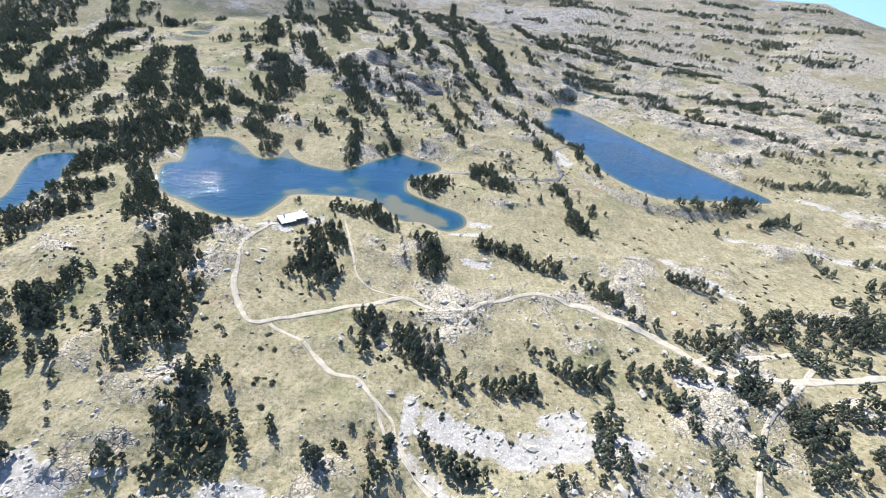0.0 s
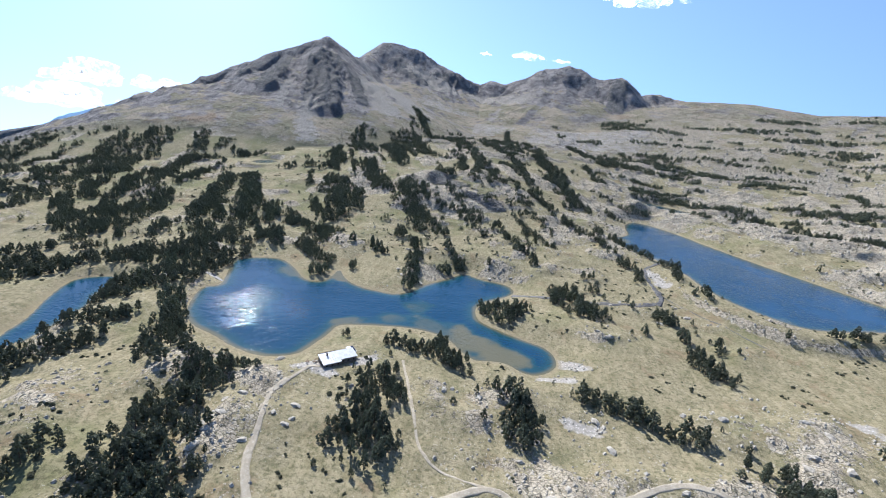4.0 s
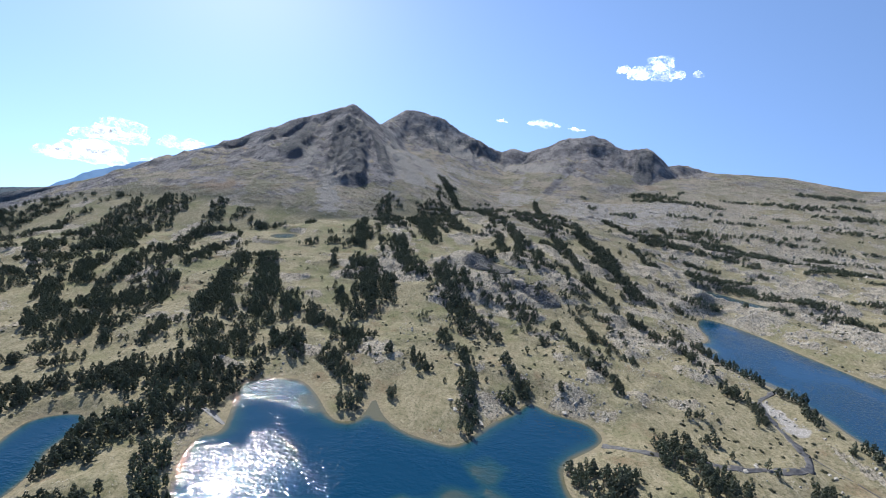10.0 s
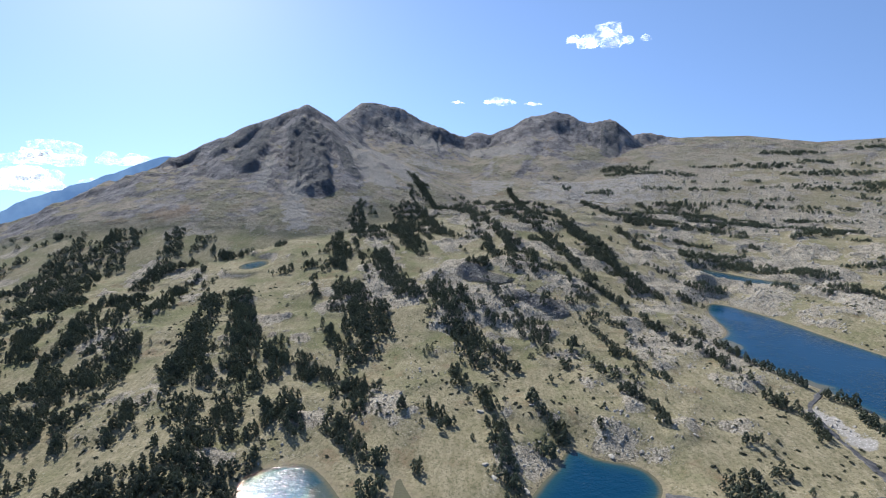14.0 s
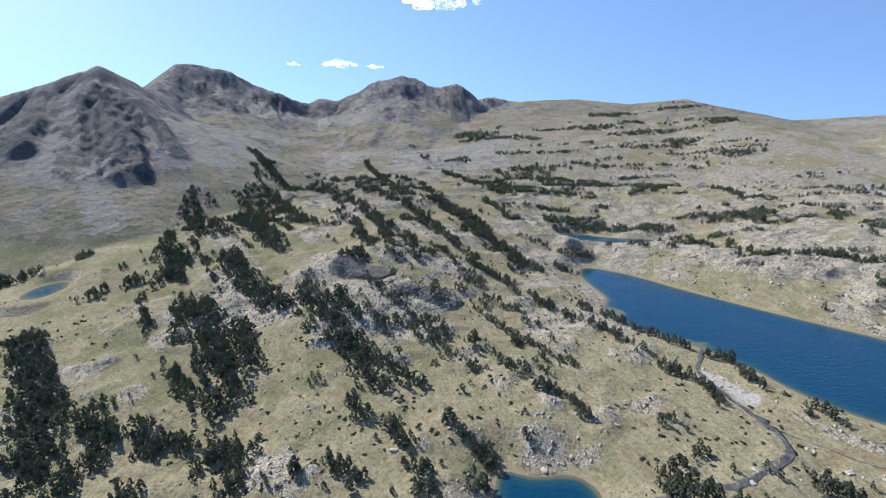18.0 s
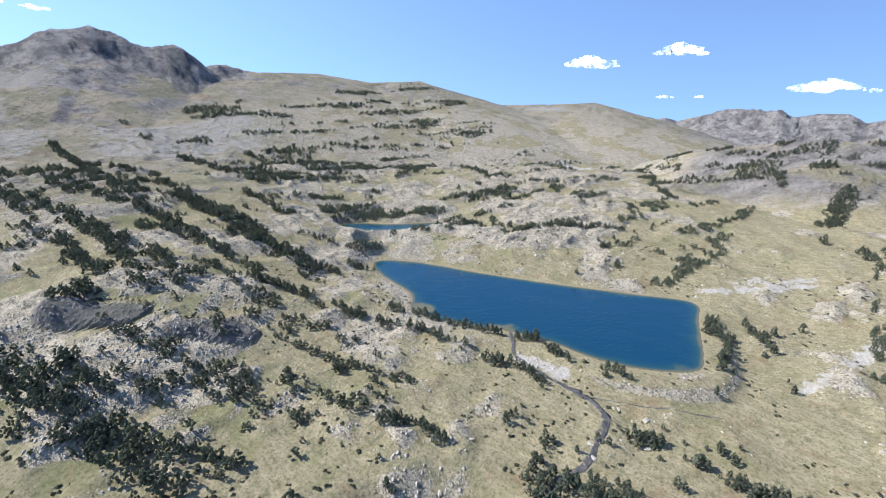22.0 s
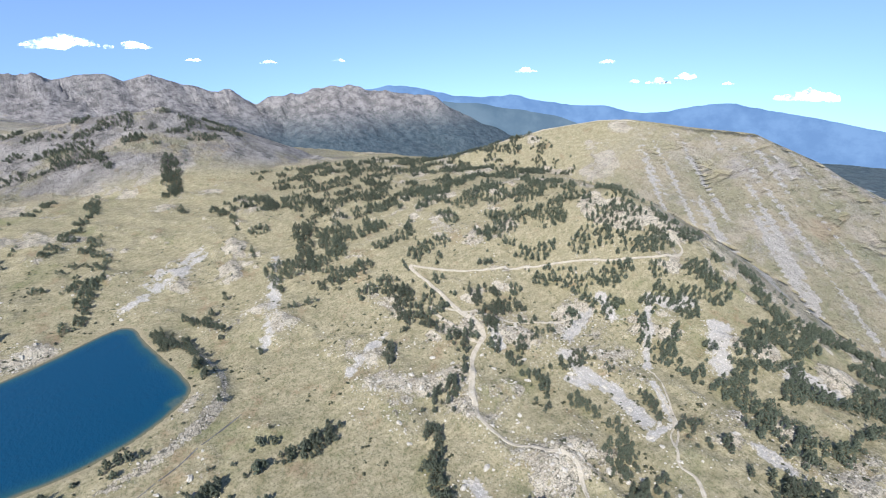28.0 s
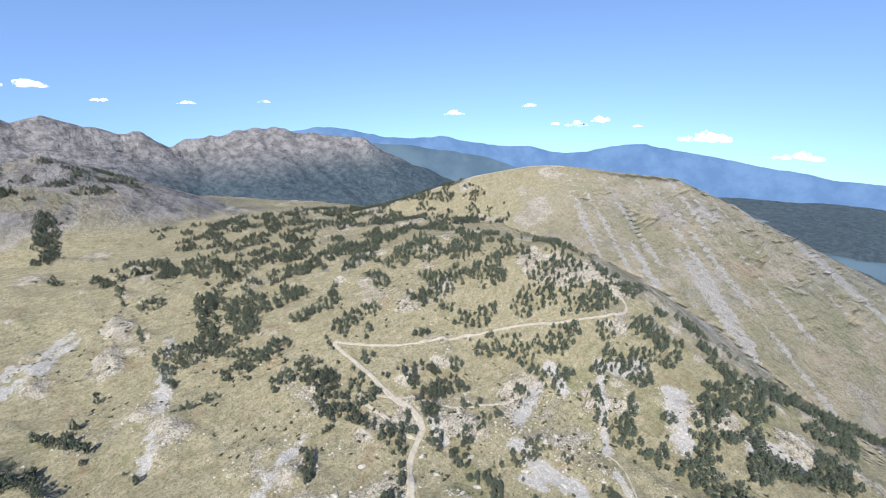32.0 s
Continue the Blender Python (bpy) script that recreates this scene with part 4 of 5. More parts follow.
grove("E", 10.9, (677, 304), (740, 292))
grove("E", 9.4, (771, 381))
grove("E", 6.2, (526, 264), (525, 213))
grove("E", 13.1, (-87, 43))
grove("E", 6.2, (546, 270))
grove("E", 4.1, (485, 256))
grove("E", 12.8, (752, 297), (651, 308))
grove("E", 14.3, (810, 390))
grove("E", 8.6, (839, 348), (834, 315))
grove("E", 5.5, (573, 306))
grove("D", 4.7, (289, 369), (256, 364))
grove("D", 3.5, (274, 382))
grove("D", 4.0, (198, 367))
grove("D", 3.0, (287, 333), (297, 321))
grove("D", 4.0, (464, 397))
grove("D", 6.1, (278, 221))


grove("B", 4.5, (-44, 364), (-37, 354), (-29, 341), (-23, 335))
grove("B", 5, (13, 382), (30, 380), (45, 371))
grove("C", 6, (37, 975), (66, 843), (83, 701))
grove("D", 3.5, (274, 784), (365, 644), (461, 518))
grove("D", 5, (94, 365), (102, 354))
grove("D", 3.5, (268, 349), (200, 344))
grove("D", 7, (36, 365), (49, 355))
grove("D", 4, (17, 396), (33, 391))
grove("C", 14.0, (-593, 646), (-558, 641))
grove("C", 11.0, (-524, 646), (-495, 652))
grove("C", 11.9, (-544, 590), (-545, 573), (-507, 525))
grove("C", 11.2, (-509, 597), (-480, 545), (-483, 528))
grove("C", 10.4, (-452, 607), (-449, 633), (-468, 692))
grove("C", 7.3, (-436, 563), (-413, 535))
grove("C", 8.5, (-437, 544), (-414, 517))
grove("C", 11.2, (-405, 650), (-386, 598), (-372, 550), (-361, 514), (-352, 488))
grove("C", 8.7, (-356, 548), (-327, 489))
grove("C", 12.1, (-462, 488), (-420, 471), (-437, 509))
grove("C", 10.4, (-416, 484), (-408, 501))
grove("C", 10.2, (-529, 515), (-504, 484), (-458, 450))
grove("C", 10.5, (-425, 447), (-406, 420), (-409, 412))
grove("C", 5.6, (-402, 443), (-374, 415))
grove("C", 8.6, (-362, 457), (-354, 435), (-354, 421))
grove("C", 5.6, (-351, 465))
grove("C", 10.0, (-332, 469), (-311, 443), (-294, 413), (-279, 384), (-269, 361))
grove("C", 7.1, (-302, 467), (-287, 441))
grove("C", 9.4, (-322, 538), (-290, 489))
grove("C", 7.4, (-297, 539))
grove("C", 7.8, (-265, 468), (-255, 446))
grove("C", 5.5, (-265, 432))
grove("C", 6.0, (-328, 390), (-322, 371), (-309, 355))
grove("C", 4.8, (-288, 373))
grove("C", 8.5, (-401, 390), (-394, 393))
grove("C", 5.9, (-328, 354), (-343, 354))
grove("C", 3.8, (-317, 414))
grove("C", 7.5, (-470, 445), (-438, 414))
grove("C", 3.9, (-367, 388))
grove("C", 6.0, (-634, 630), (-638, 606), (-635, 586))
grove("C", 14.0, (-314, 829), (-294, 792), (-297, 744))
grove("C", 14.0, (-253, 951), (-213, 860), (-186, 790))
grove("C", 14.0, (-241, 788), (-213, 706), (-180, 653))
grove("C", 14.0, (-265, 700), (-234, 611), (-215, 535))
grove("C", 9.3, (-217, 633), (-199, 564))
grove("C", 12.9, (-159, 681), (-140, 607), (-123, 565), (-114, 523))
grove("C", 5.6, (-129, 652), (-119, 604))
grove("C", 6.4, (-113, 489), (-107, 464), (-103, 439))
grove("C", 5.1, (-136, 517), (-125, 489))
grove("C", 4.6, (-157, 543))
grove("C", 4.5, (-169, 459))
grove("C", 6.2, (-148, 464), (-137, 442))
grove("C", 9.0, (-213, 500), (-194, 474))
grove("C", 8.5, (-215, 450), (-198, 429), (-191, 419))
grove("C", 6.7, (-269, 533), (-247, 504), (-231, 502))
grove("C", 6.7, (-257, 478), (-238, 434))
grove("C", 8.5, (-72, 632))
grove("C", 7.2, (-82, 598), (-56, 596), (-48, 569))
grove("C", 7.1, (-40, 630))
grove("C", 4.4, (-98, 544), (-89, 526), (-82, 514))
grove("C", 10.2, (-98, 730), (-114, 728))
grove("C", 8.6, (-72, 907), (-58, 818), (-62, 715))
grove("C", 6.9, (-92, 855), (-83, 751))
grove("C", 7.0, (-23, 951), (6, 895), (17, 801))
grove("C", 6.2, (-35, 762), (-38, 702))
grove("C", 6.8, (-15, 717))
grove("C", 6.1, (-29, 567), (-28, 544))
grove("C", 6.5, (-10, 641))
grove("C", 4.6, (-78, 473), (-69, 459), (-62, 448))
grove("C", 8.2, (-329, 753))
grove("C", 9.2, (-350, 741), (-363, 732))
grove("D", 6.7, (17, 704), (45, 661), (60, 603), (70, 564))
grove("D", 3.6, (70, 564), (86, 544), (89, 506))
grove("D", 3.8, (95, 590), (109, 563), (115, 530), (128, 493))
grove("D", 5.9, (63, 798), (83, 741), (93, 713), (107, 685))
grove("D", 4.0, (129, 797), (146, 768), (171, 726))
grove("D", 5.5, (134, 700), (159, 678), (155, 618))
grove("D", 6.2, (4, 613))
grove("D", 3.5, (0, 559), (7, 546))
grove("D", 3.6, (-19, 534), (-16, 506))
grove("D", 4.5, (-8, 486), (4, 475), (10, 451))
grove("D", 3.6, (94, 488), (96, 474), (105, 457), (93, 426))
grove("D", 3.8, (133, 482), (141, 467), (131, 432))
grove("D", 3.1, (11, 412))
grove("D", 3.1, (47, 433), (57, 432))
grove("D", 3.5, (18, 401), (35, 403))
grove("D", 3.7, (54, 407))
grove("D", 3.3, (-37, 451), (-32, 449))
grove("D", 3.0, (10, 524), (16, 512))
grove("D", 3.0, (33, 540))
grove("E", 10.0, (422, 189), (317, 220))
grove("E", 6.6, (315, 215), (269, 184))
grove("E", 5.5, (55, 3), (29, 26))
grove("E", 7.0, (33, -16), (15, 29))
grove("E", 10.3, (-15, -94), (-30, 3))
grove("E", 10.4, (-50, 4), (-65, 42))
grove("E", 13.5, (-33, -139), (-62, -196))
grove("E", 14.0, (-74, -175), (-126, -304))
grove("E", 7.8, (-85, -48), (-110, -64))
grove("E", 7.3, (-123, -53), (-109, -17))
grove("E", 6.1, (-86, 25))
grove("E", 4.5, (-8, 11))
grove("E", 7.8, (95, 47))
grove("E", 4.0, (153, 34))
grove("E", 7.0, (66, -15), (59, -34))
grove("E", 8.1, (110, -8), (98, -9))
grove("E", 9.9, (260, 76), (265, 102))
grove("E", 8.7, (333, 87), (298, 102))
grove("E", 12.6, (368, 120), (345, 118))
grove("E", 11.1, (399, 154), (321, 183))
grove("E", 12.5, (237, 39), (237, 5))
grove("E", 9.7, (199, -28), (201, -51))
grove("E", 12.9, (173, -75), (136, -66))
grove("E", 9.9, (120, -107), (98, -117))
grove("E", 12.5, (63, -100), (36, -118))
grove("E", 10.3, (282, -39), (356, -66))
grove("E", 11.0, (389, -31), (416, 27))
grove("E", 9.5, (434, 69), (456, 107))
grove("E", 8.1, (434, 153), (501, 149))
grove("E", 8.6, (493, 202), (541, 202))
grove("E", 7.7, (439, -275), (392, -169))
grove("A", 4.4, (-26, 131), (-7, 120), (15, 121), (36, 125), (51, 132), (76, 132), (103, 130))
grove("A", 7.6, (-53, 154))
grove("A", 8.6, (-30, 147), (-18, 139))
grove("A", 8.6, (85, 205), (93, 181), (97, 166))
grove("A", 4.2, (136, 220), (160, 206), (173, 187))
grove("A", 5.7, (172, 180), (197, 171), (232, 168))
grove("A", 5.0, (202, 160), (216, 155))
grove("A", 4.7, (108, 154), (136, 152))
grove("A", 3.9, (147, 162), (176, 166))
grove("A", 7.0, (55, 107), (59, 98))
grove("A", 4.7, (92, 117))
grove("A", 7.0, (127, 122), (135, 120))
grove("A", 8.5, (136, 99), (156, 100), (175, 103))
grove("A", 7.0, (153, 90), (165, 90))
grove("A", 4.8, (53, 76), (56, 87))
grove("A", 3.7, (34, 75))
grove("A", 4.4, (96, 98))
grove("A", 5.1, (-38, 70), (-34, 89))
grove("A", 2.9, (-21, 88), (-10, 81), (3, 76))
grove("A", 3.6, (-60, 77))
grove("A", 8.9, (-97, 79), (-108, 89), (-114, 109))
grove("A", 12.1, (-156, 171), (-147, 137), (-139, 117))
grove("A", 11.8, (-168, 220))
grove("A", 11.9, (-94, 214), (-85, 189))
grove("A", 4.6, (-88, 250), (-78, 220))
grove("A", 8.0, (-69, 286), (-55, 270))
grove("A", 11.2, (-28, 241), (-20, 218))
grove("A", 4.8, (11, 251), (43, 244))
grove("A", 5.0, (35, 242), (67, 225))
grove("A", 7.9, (-39, 359), (-13, 347))
grove("A", 10.0, (25, 383), (38, 355))
grove("A", 7.3, (97, 315), (99, 286))
grove("A", 3.5, (-149, 87))
grove("A", 4.8, (-175, 110))
grove("A", 6.6, (-206, 137), (-202, 148))
grove("A", 5.6, (-199, 121), (-193, 112))
grove("A", 4.4, (-128, 71))
grove("A", 2.6, (-144, 71))
grove("A", 3.3, (-168, 134), (-163, 139))
grove("A", 5.3, (-114, 66), (-107, 70))
grove("A", 8.5, (-227, 278), (-198, 221))
grove("A", 4.7, (131, 78), (145, 80))
grove("A", 4.7, (-189, 124), (-195, 145), (-194, 164))
grove("A", 2.6, (-78, 88))
grove("A", 2.9, (-51, 82))
grove("A", 2.6, (32, 147))
grove("A", 2.6, (-120, 143))
grove("A", 2.6, (94, 78))
grove("A", 2.6, (-50, 135))
grove("A", 2.6, (56, 120))
grove("A", 2.6, (-121, 284))
grove("A", 4.1, (-97, 280), (-72, 277), (-48, 263))
grove("A", 8.1, (-99, 248), (-85, 215))
grove("A", 5.0, (-102, 197), (-74, 193))
grove("A", 7.0, (-30, 231))
grove("A", 3.3, (6, 250), (41, 240))
grove("B", 14.0, (-385, 666), (-337, 579), (-308, 504))
grove("B", 9.5, (-296, 556), (-270, 496))
grove("B", 9.7, (-256, 515), (-228, 499), (-199, 461))
grove("B", 5.4, (-241, 552), (-259, 588))
grove("A", 10.3, (-171, 206), (-168, 177), (-161, 158))
grove("A", 4.7, (-259, 208), (-258, 230), (-249, 249))
grove("A", 5.9, (-202, 239), (-177, 224))
grove("A", 4.2, (-174, 149), (-166, 154))


def tuft(rng, centre, radius, flat):
    """One clump of needles: a ragged eight-sided lump."""
    v = []
    for d in ((1, 0, 0), (0, 1, 0), (-1, 0, 0), (0, -1, 0), (0, 0, 1), (0, 0, -1)):
        k = radius * rng.uniform(0.65, 1.35)
        v.append((centre[0] + d[0] * k + rng.uniform(-0.25, 0.25) * radius, centre[1] + d[1] * k + rng.uniform(-0.25, 0.25) * radius, centre[2] + d[2] * k * flat))
    return v, [(0, 1, 4), (1, 2, 4), (2, 3, 4), (3, 0, 4), (1, 0, 5), (2, 1, 5), (3, 2, 5), (0, 3, 5)]


def pine_shape(seed, tufts, slim):
    """Crown of a mountain pine about 1 high: whorls of tufts on a cone, with gaps and a leaning top."""
    rng = random.Random(seed)
    pts, tris = [], []
    lean = (rng.uniform(-0.06, 0.06), rng.uniform(-0.06, 0.06))
    turn = rng.uniform(0, 6)
    for k in range(tufts):
        s = (k + 0.5) / tufts
        z = 0.14 + 0.84 * s ** 0.85
        reach = slim * (0.245 * (1 - s) ** 0.65 + 0.02) * rng.uniform(0.55, 1.15) * (0.7 if s < 0.08 else 1)
        turn += 2.4 + rng.uniform(-0.5, 0.5)
        r = slim * (0.105 * (1 - s) ** 0.5 + 0.03) * rng.uniform(0.75, 1.2) * (20.0 / (tufts + 6)) ** 0.33
        v, f = tuft(rng, (math.cos(turn) * reach + lean[0] * s, math.sin(turn) * reach + lean[1] * s, z), r, 0.95)
        base = len(pts)
        pts += v
        tris += [tuple(i + base for i in t) for t in f]
    return np.array(pts), np.array(tris)


def trunk_shape():
    pts, tris = [], []
    for z, r in ((-0.06, 0.030), (0.25, 0.020), (0.75, 0.008)):
        for k in range(5):
            pts.append((r * math.cos(k * 1.2566), r * math.sin(k * 1.2566), z))
    for ring in (0, 5):
        for k in range(5):
            a, b = ring + k, ring + (k + 1) % 5
            tris += [(a, b, b + 5), (a, b + 5, a + 5)]
    return np.array(pts), np.array(tris)


# every tree: place, size, turn
luck = random.Random(11)
cells_taken, trees = {}, []


def free(x, y, gap):
    cx, cy = int(x // 5), int(y // 5)
    for i in (cx - 1, cx, cx + 1):
        for j in (cy - 1, cy, cy + 1):
            for px, py in cells_taken.get((i, j), ()):
                if (px - x) ** 2 + (py - y) ** 2 < gap * gap:
                    return False
    return True


def dry_land(x, y):
    return water_gap[np.searchsorted(gx, x) - 1, np.searchsorted(gy, y) - 1] > 2.2


ROADS = [curve_through(p, 4.0) for p in (TRACK_WEST, TRACK_EAST)]


def off_road(x, y):
    return all(np.min((r[:, 0] - x) ** 2 + (r[:, 1] - y) ** 2) > 30 for r in ROADS)


for district, half, line in groves:
    far_off = district in "C" and line[0][1] > 620 or line[0][0] > 420 or line[0][1] < -200
    gap = 3.7 if district == "E" else (3.0 if not far_off else 3.5)
    half = half * (1.15 if district == "A" else 0.92)
    pieces = list(zip(line, line[1:])) or [(line[0], line[0])]
    for (ax, ay), (bx, by) in pieces:
        length = math.hypot(bx - ax, by - ay)
        tries = int((length * 2 * half + 3.14 * half * half / len(pieces)) / (gap * gap) * 1.25) + 2
        for _ in range(min(tries, 800)):
            s, a, r = luck.random(), luck.uniform(0, 6.283), half * luck.random() ** 0.55
            if r > half * 0.65 and luck.random() < 0.4:
                continue
            x, y = ax + (bx - ax) * s + r * 1.25 * math.cos(a), ay + (by - ay) * s + r * 1.25 * math.sin(a)
            if float(value_noise(np.array(x / 9.0), np.array(y / 9.0))) < -0.22:
                continue
            if free(x, y, gap) and dry_land(x, y) and off_road(x, y):
                cells_taken.setdefault((int(x // 5), int(y // 5)), []).append((x, y))
                size = luck.uniform(4.6, 8.6) * (1.22 if district == "E" else 1.14) * (0.8 if r > half * 0.7 else 1.05) * (1.12 if far_off else 1.0)
                trees.append((district, x, y, size, luck.uniform(0, 6.283), luck.uniform(0.88, 1.28) * (0.80 if district == "E" else 0.86), far_off))
# lone young pines strewn around the groves
for district, half, line in groves:
    for _ in range(2 if half > 4 else 1):
        px, py = luck.choice(line)
        a, r = luck.uniform(0, 6.283), half + luck.uniform(2, 16)
        x, y = px + r * math.cos(a), py + r * math.sin(a)
        if free(x, y, 3) and dry_land(x, y) and off_road(x, y):
            cells_taken.setdefault((int(x // 5), int(y // 5)), []).append((x, y))
            trees.append((district, x, y, luck.uniform(2.0, 5.0), luck.uniform(0, 6.283), luck.uniform(0.9, 1.4), False))

# strips of pines that follow the fall of the slopes between the drawn groves
def strips(district, area, want, count, size, distant):
    made = 0
    for _ in range(count * 14):
        x, y = luck.uniform(area[0], area[1]), luck.uniform(area[2], area[3])
        if want(x, y) and free(x, y, 4.2 if district == "E" else 2.8) and dry_land(x, y) and off_road(x, y):
            cells_taken.setdefault((int(x // 5), int(y // 5)), []).append((x, y))
            trees.append((district, x, y, luck.uniform(*size), luck.uniform(0, 6.283), luck.uniform(0.85, 1.2), distant))
            made += 1
            if made >= count:
                return


def one(n):
    return float(n)


def radial(x, y, wide, long):
    u, v = 0.96 * x + 0.28 * y, 0.96 * y - 0.28 * x
    u += 14 * one(value_noise(np.array(x / 60.0), np.array(y / 60.0)))
    return one(value_noise(np.array(u / wide), np.array(v / long))) + 0.75 * one(value_noise(np.array(x / 10.0), np.array(y / 10.0)))


def banded(x, y):
    return one(value_noise(np.array(x / 85.0), np.array((y + 0.35 * x) / 19.0))) + 0.4 * one(value_noise(np.array(x / 11.0), np.array(y / 11.0)))


strips("C", (-560, -215, 430, 860), lambda x, y: radial(x, y, 13, 120) > 0.28, 900, (4, 7.2), True)
strips("C", (-950, -540, 380, 880), lambda x, y: radial(x, y, 22, 300) > 0.10, 2100, (5, 9), True)
strips("C", (-215, 120, 500, 900), lambda x, y: radial(x, y, 12, 90) > 0.33, 700, (4, 7.2), True)
strips("C", (-250, 380, 1000, 1250), lambda x, y: radial(x, y, 26, 220) > 0.24, 600, (6, 9.5), True)
strips("D", (150, 1150, 1080, 1650), lambda x, y: one(value_noise(np.array(x / 120.0), np.array((y + 0.3 * x) / 34.0))) + 0.4 * one(value_noise(np.array(x / 16.0), np.array(y / 16.0))) > 0.24, 1300, (6, 9), True)
strips("C", (-330, 150, 850, 1060), lambda x, y: radial(x, y, 24, 200) > 0.18, 750, (5, 9), True)
strips("A", (-430, -250, 60, 430), lambda x, y: one(value_noise(np.array((x + y) / 55.0), np.array((x - y) / 22.0))) > 0.02, 1300, (5, 9), False)
strips("D", (170, 560, 690, 1150), lambda x, y: banded(x, y) > 0.24, 1600, (4, 7.5), True)
strips("D", (330, 700, 400, 720), lambda x, y: banded(x, y) > 0.30, 700, (3.5, 7), True)
strips("D", (560, 1000, 600, 1300), lambda x, y: banded(x, y) > 0.28, 700, (4, 7), True)
strips("E", (95, 420, -150, 190), lambda x, y: one(value_noise(np.array(x / 22.0), np.array(y / 22.0))) + 0.4 * one(value_noise(np.array(x / 8.0), np.array(y / 8.0))) > 0.22 - 0.12 * (y < 70), 2100, (4.5, 8.5), False)
strips("E", (-110, 120, -190, 25), lambda x, y: one(value_noise(np.array(x / 16.0), np.array(y / 22.0))) > 0.10, 700, (5, 9), False)
strips("E", (230, 560, 150, 260), lambda x, y: one(value_noise(np.array(x / 20.0), np.array(y / 34.0))) > 0.14, 420, (5, 8), False)
strips("E", (390, 700, -330, 180), lambda x, y: one(value_noise(np.array(x / 12.0), np.array(y / 20.0))) > 0.06, 1600, (5, 8), True)
strips("E", (800, 1080, 150, 640), lambda x, y: one(value_noise(np.array(x / 22.0), np.array(y / 34.0))) > 0.12, 900, (5, 8), True)

MIDDLE = [pine_shape(40 + k, 27, 1.0 + 0.12 * (k % 4)) for k in range(6)]
FINE = [pine_shape(k, 64, 0.9 + 0.12 * (k % 4)) for k in range(6)]
COARSE = [pine_shape(20 + k, 13, 1.25 + 0.1 * (k % 3)) for k in range(5)]
TRUNK = trunk_shape()

# the pines round the hut, the lake shore and the near meadow are trees of their own
near_trees = [t for t in trees if t[0] in "AB" and t[2] < 330 and -175 < t[1] < 95 and t[2] > 118][:300]
chosen = set(id(t) for t in near_trees)


def mesh_from(name, shape, material):
    mesh = sheet(name, shape[0], shape[1], material, False)
    return mesh


crown_meshes, trunk_mesh = [mesh_from("crown", s, NEEDLES) for s in FINE], mesh_from("trunk", TRUNK, BARK)
for n, (district, x, y, size, turn, girth, _) in enumerate(near_trees):
    root = new("pine_tree")
    root.empty_display_size = 0.5
    root.matrix_world = Matrix.LocRotScale((x, y, float(height(x, y))), Euler((0, 0, turn)), (size * girth, size * girth, size))
    for part_name, mesh in (("trunk", trunk_mesh), ("crown", crown_meshes[n % len(crown_meshes)])):
        ob = new(part_name, mesh)
        ob.parent = root
    kind_of = "young dark green mountain pine on dry grass" if size < 5 else ("tall dark green mountain pine in a grove" if size > 8 else "dark green mountain pine with a ragged conical crown")
    tagged(root, kind_of, "tree", "pines near the lake")


def wood(name, members, label, shapes):
    """One wood: many pines joined into one sheet of stuff."""
    pts, tris, base = [], [], 0
    for n, (_, x, y, size, turn, girth, _) in enumerate(members):
        p, f = shapes[n % len(shapes)]
        c, s = math.cos(turn), math.sin(turn)
        q = np.column_stack([(p[:, 0] * c - p[:, 1] * s) * size * girth + x, (p[:, 0] * s + p[:, 1] * c) * size * girth + y, p[:, 2] * size + float(height(x, y))])
        pts.append(q)
        tris.append(f + base)
        base += len(q)
    if pts:
        tagged(new(name, sheet(name, np.vstack(pts), np.vstack(tris), NEEDLES, False)), label, "pine wood", kind="stuff")


rest = [t for t in trees if id(t) not in chosen]
for district, label in (("A", "groves of dark green mountain pines on the near meadow"), ("B", "groves of dark green pines along the lake shore"), ("C", "long strips of pine wood on the rocky slope"),
                        ("D", "pine groves around the long lake and its plateau"), ("E", "pines scattered over the wooded hill")):
    wood("pine_wood", [t for t in rest if t[0] == district and not t[6]], label, MIDDLE)
    wood("pine_wood", [t for t in rest if t[0] == district and t[6]], "distant " + label, COARSE)
wood_trunks_p, wood_trunks_t, base = [], [], 0
for (_, x, y, size, turn, girth, far_off) in rest:
    if far_off or _ not in "AB":
        continue
    p = TRUNK[0] * np.array([size, size, size]) + np.array([x, y, float(height(x, y))])
    wood_trunks_p.append(p)
    wood_trunks_t.append(TRUNK[1] + base)
    base += len(p)
tagged(new("pine_trunks", sheet("pine_trunks", np.vstack(wood_trunks_p), np.vstack(wood_trunks_t), BARK, False)), "brown trunks of the pine woods", "tree trunks", kind="stuff")

# ---- low juniper and dwarf shrubs ----
shrub_rng = random.Random(5)
shrub_p, shrub_t, base = [], [], 0
for _ in range(8000):
    x, y = shrub_rng.uniform(-480, 480), shrub_rng.uniform(-90, 760)
    if value_noise(np.array(x / 34.0), np.array(y / 34.0)) < 0.02 or not dry_land(x, y) or not off_road(x, y):
        continue
    z, r = float(height(x, y)), shrub_rng.uniform(0.4, 1.5)
    for k in range(2):
        v, f = tuft(shrub_rng, (x + shrub_rng.uniform(-r, r), y + shrub_rng.uniform(-r, r), z + 0.25 * r), r, 0.55)
        shrub_p += v
        shrub_t += [tuple(i + base for i in t) for t in f]
        base += 6
tagged(new("juniper_shrubs", sheet("juniper_shrubs", np.array(shrub_p), np.array(shrub_t), SHRUB, False)), "low dark juniper bushes dotted over the grass", "shrubs", kind="stuff")

# ---- loose rocks ----
rock_rng = random.Random(9)


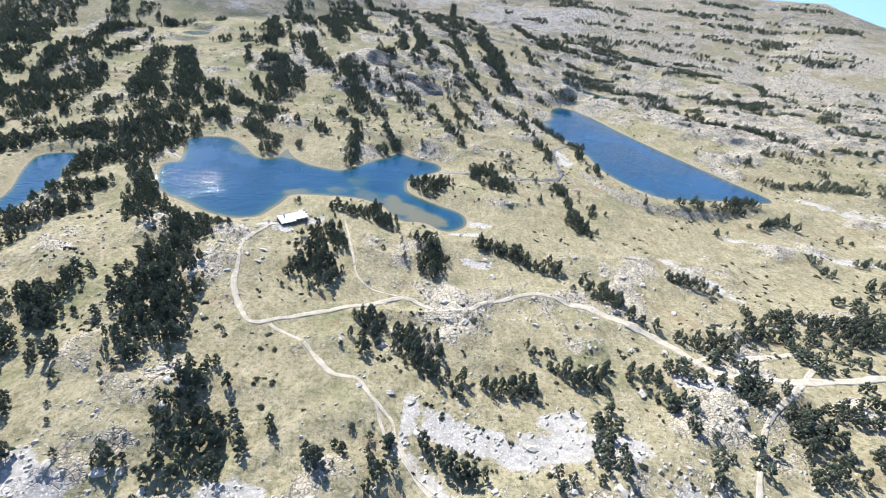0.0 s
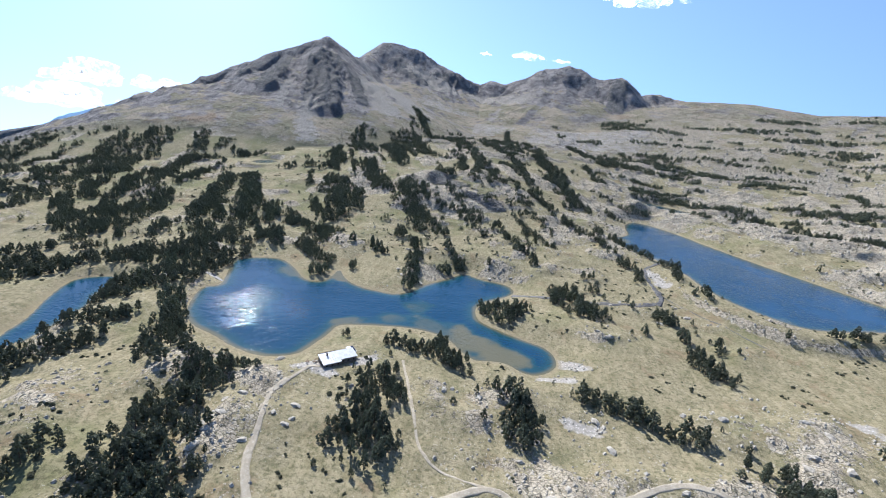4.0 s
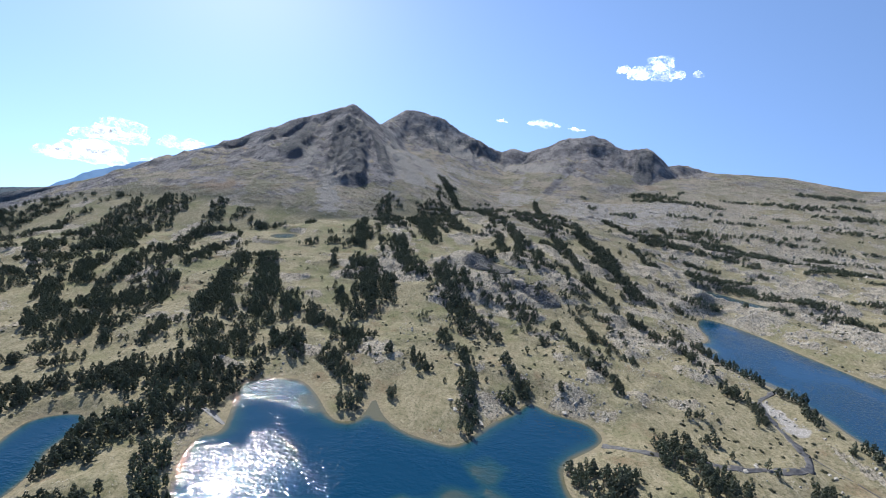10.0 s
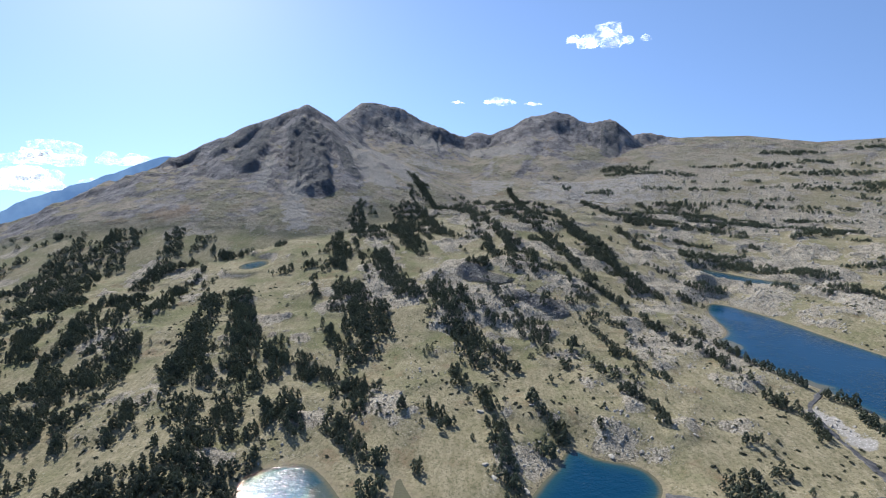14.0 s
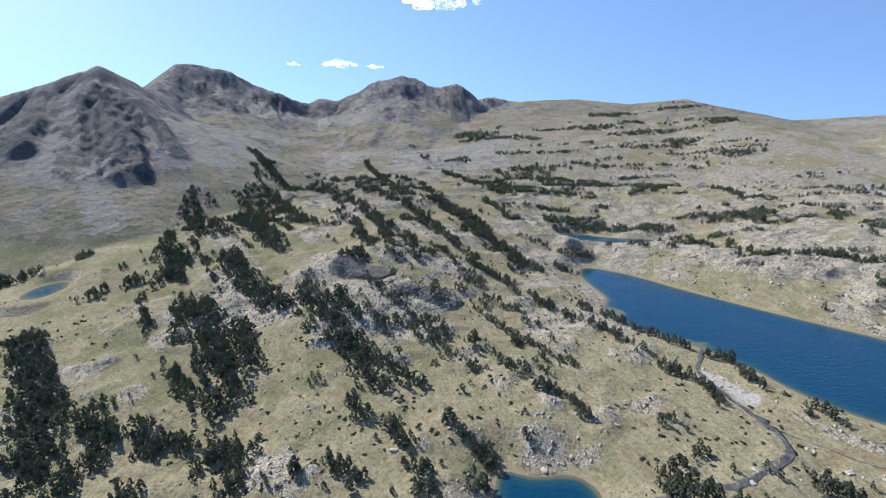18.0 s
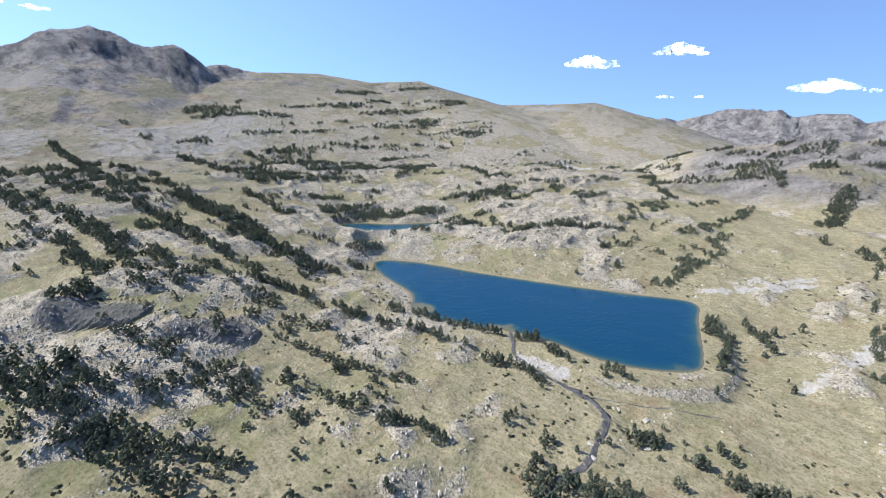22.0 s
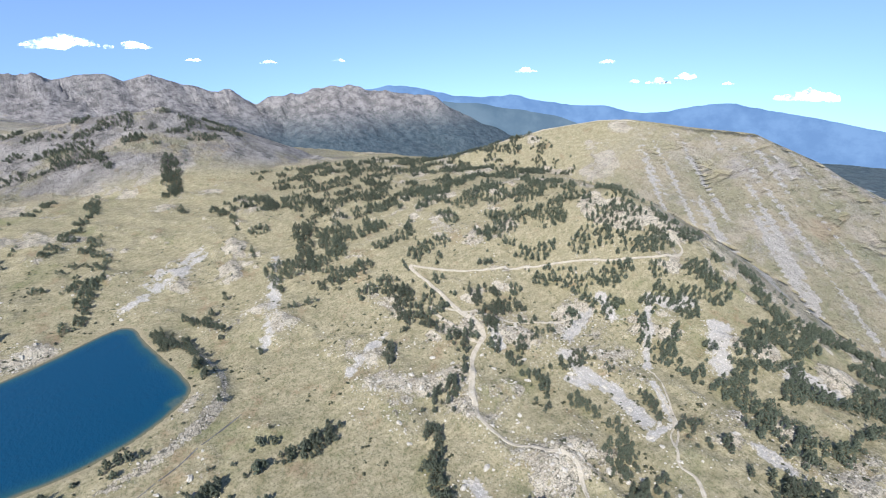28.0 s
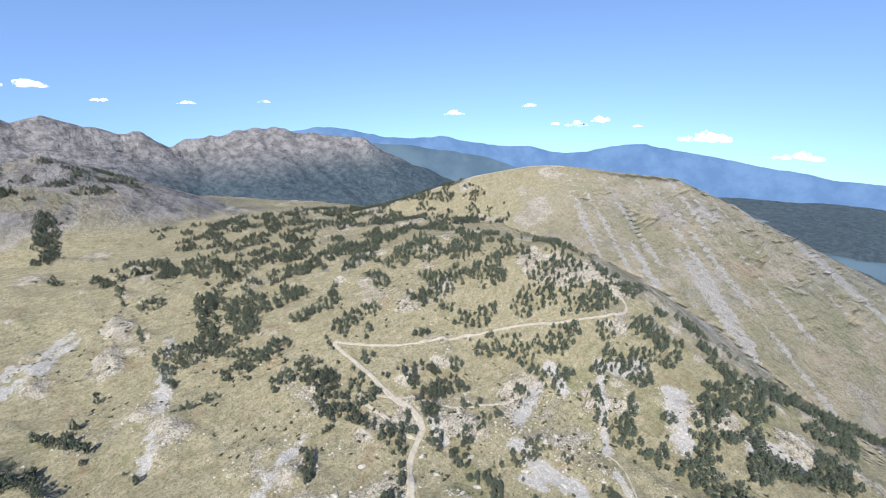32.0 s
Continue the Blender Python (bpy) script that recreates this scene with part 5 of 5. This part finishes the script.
def rock_lump(x, y, z, r):
    v = []
    for d in ((1, 0, 0), (0.3, 0.95, 0), (-0.8, 0.6, 0), (-0.8, -0.6, 0), (0.3, -0.95, 0)):
        k = r * rock_rng.uniform(0.7, 1.25)
        v.append((x + d[0] * k, y + d[1] * k, z - 0.2 * r + rock_rng.uniform(-0.1, 0.1) * r))
    for d in ((0.55, 0.2, 0), (-0.2, 0.5, 0), (-0.25, -0.45, 0)):
        k = r * rock_rng.uniform(0.7, 1.25)
        v.append((x + d[0] * k, y + d[1] * k, z + r * rock_rng.uniform(0.4, 0.8)))
    return v, [(0, 1, 5), (1, 6, 5), (1, 2, 6), (2, 3, 6), (3, 7, 6), (3, 4, 7), (4, 0, 7), (0, 5, 7), (5, 6, 7)]


def strew(name, count, area, size, want, label):
    pts, tris, base, made = [], [], 0, 0
    for _ in range(count * 6):
        x, y = rock_rng.uniform(area[0], area[1]), rock_rng.uniform(area[2], area[3])
        if rock_rng.random() > want(x, y) or not dry_land(x, y):
            continue
        v, f = rock_lump(x, y, float(height(x, y)), rock_rng.uniform(*size) * rock_rng.random() ** 0.6 + 0.2)
        pts += v
        tris += [tuple(i + base for i in t) for t in f]
        base += 8
        made += 1
        if made >= count:
            break
    if pts:
        tagged(new(name, sheet(name, np.array(pts), np.array(tris), BOULDER, False)), label, "rocks", kind="stuff")


def stony(x, y):
    i, j = np.searchsorted(gx, x) - 1, np.searchsorted(gy, y) - 1
    return min(1.0, 0.9 * float(rock[i, j]) ** 1.5 + 0.9 * float(scree[i, j]))


strew("loose_rocks", 5000, (-240, 330, -60, 330), (0.25, 1.2), stony, "pale granite boulders strewn over the meadow")
strew("loose_rocks", 3200, (-260, 330, 330, 720), (0.3, 1.7), stony, "pale granite boulders on the rocky slope")
strew("loose_rocks", 1500, (300, 1000, 900, 1500), (1.5, 5.0), stony, "pale granite slabs on the high plateau")
strew("loose_rocks", 2200, (150, 520, 380, 960), (0.5, 2.6), stony, "pale granite slabs on the plateau")
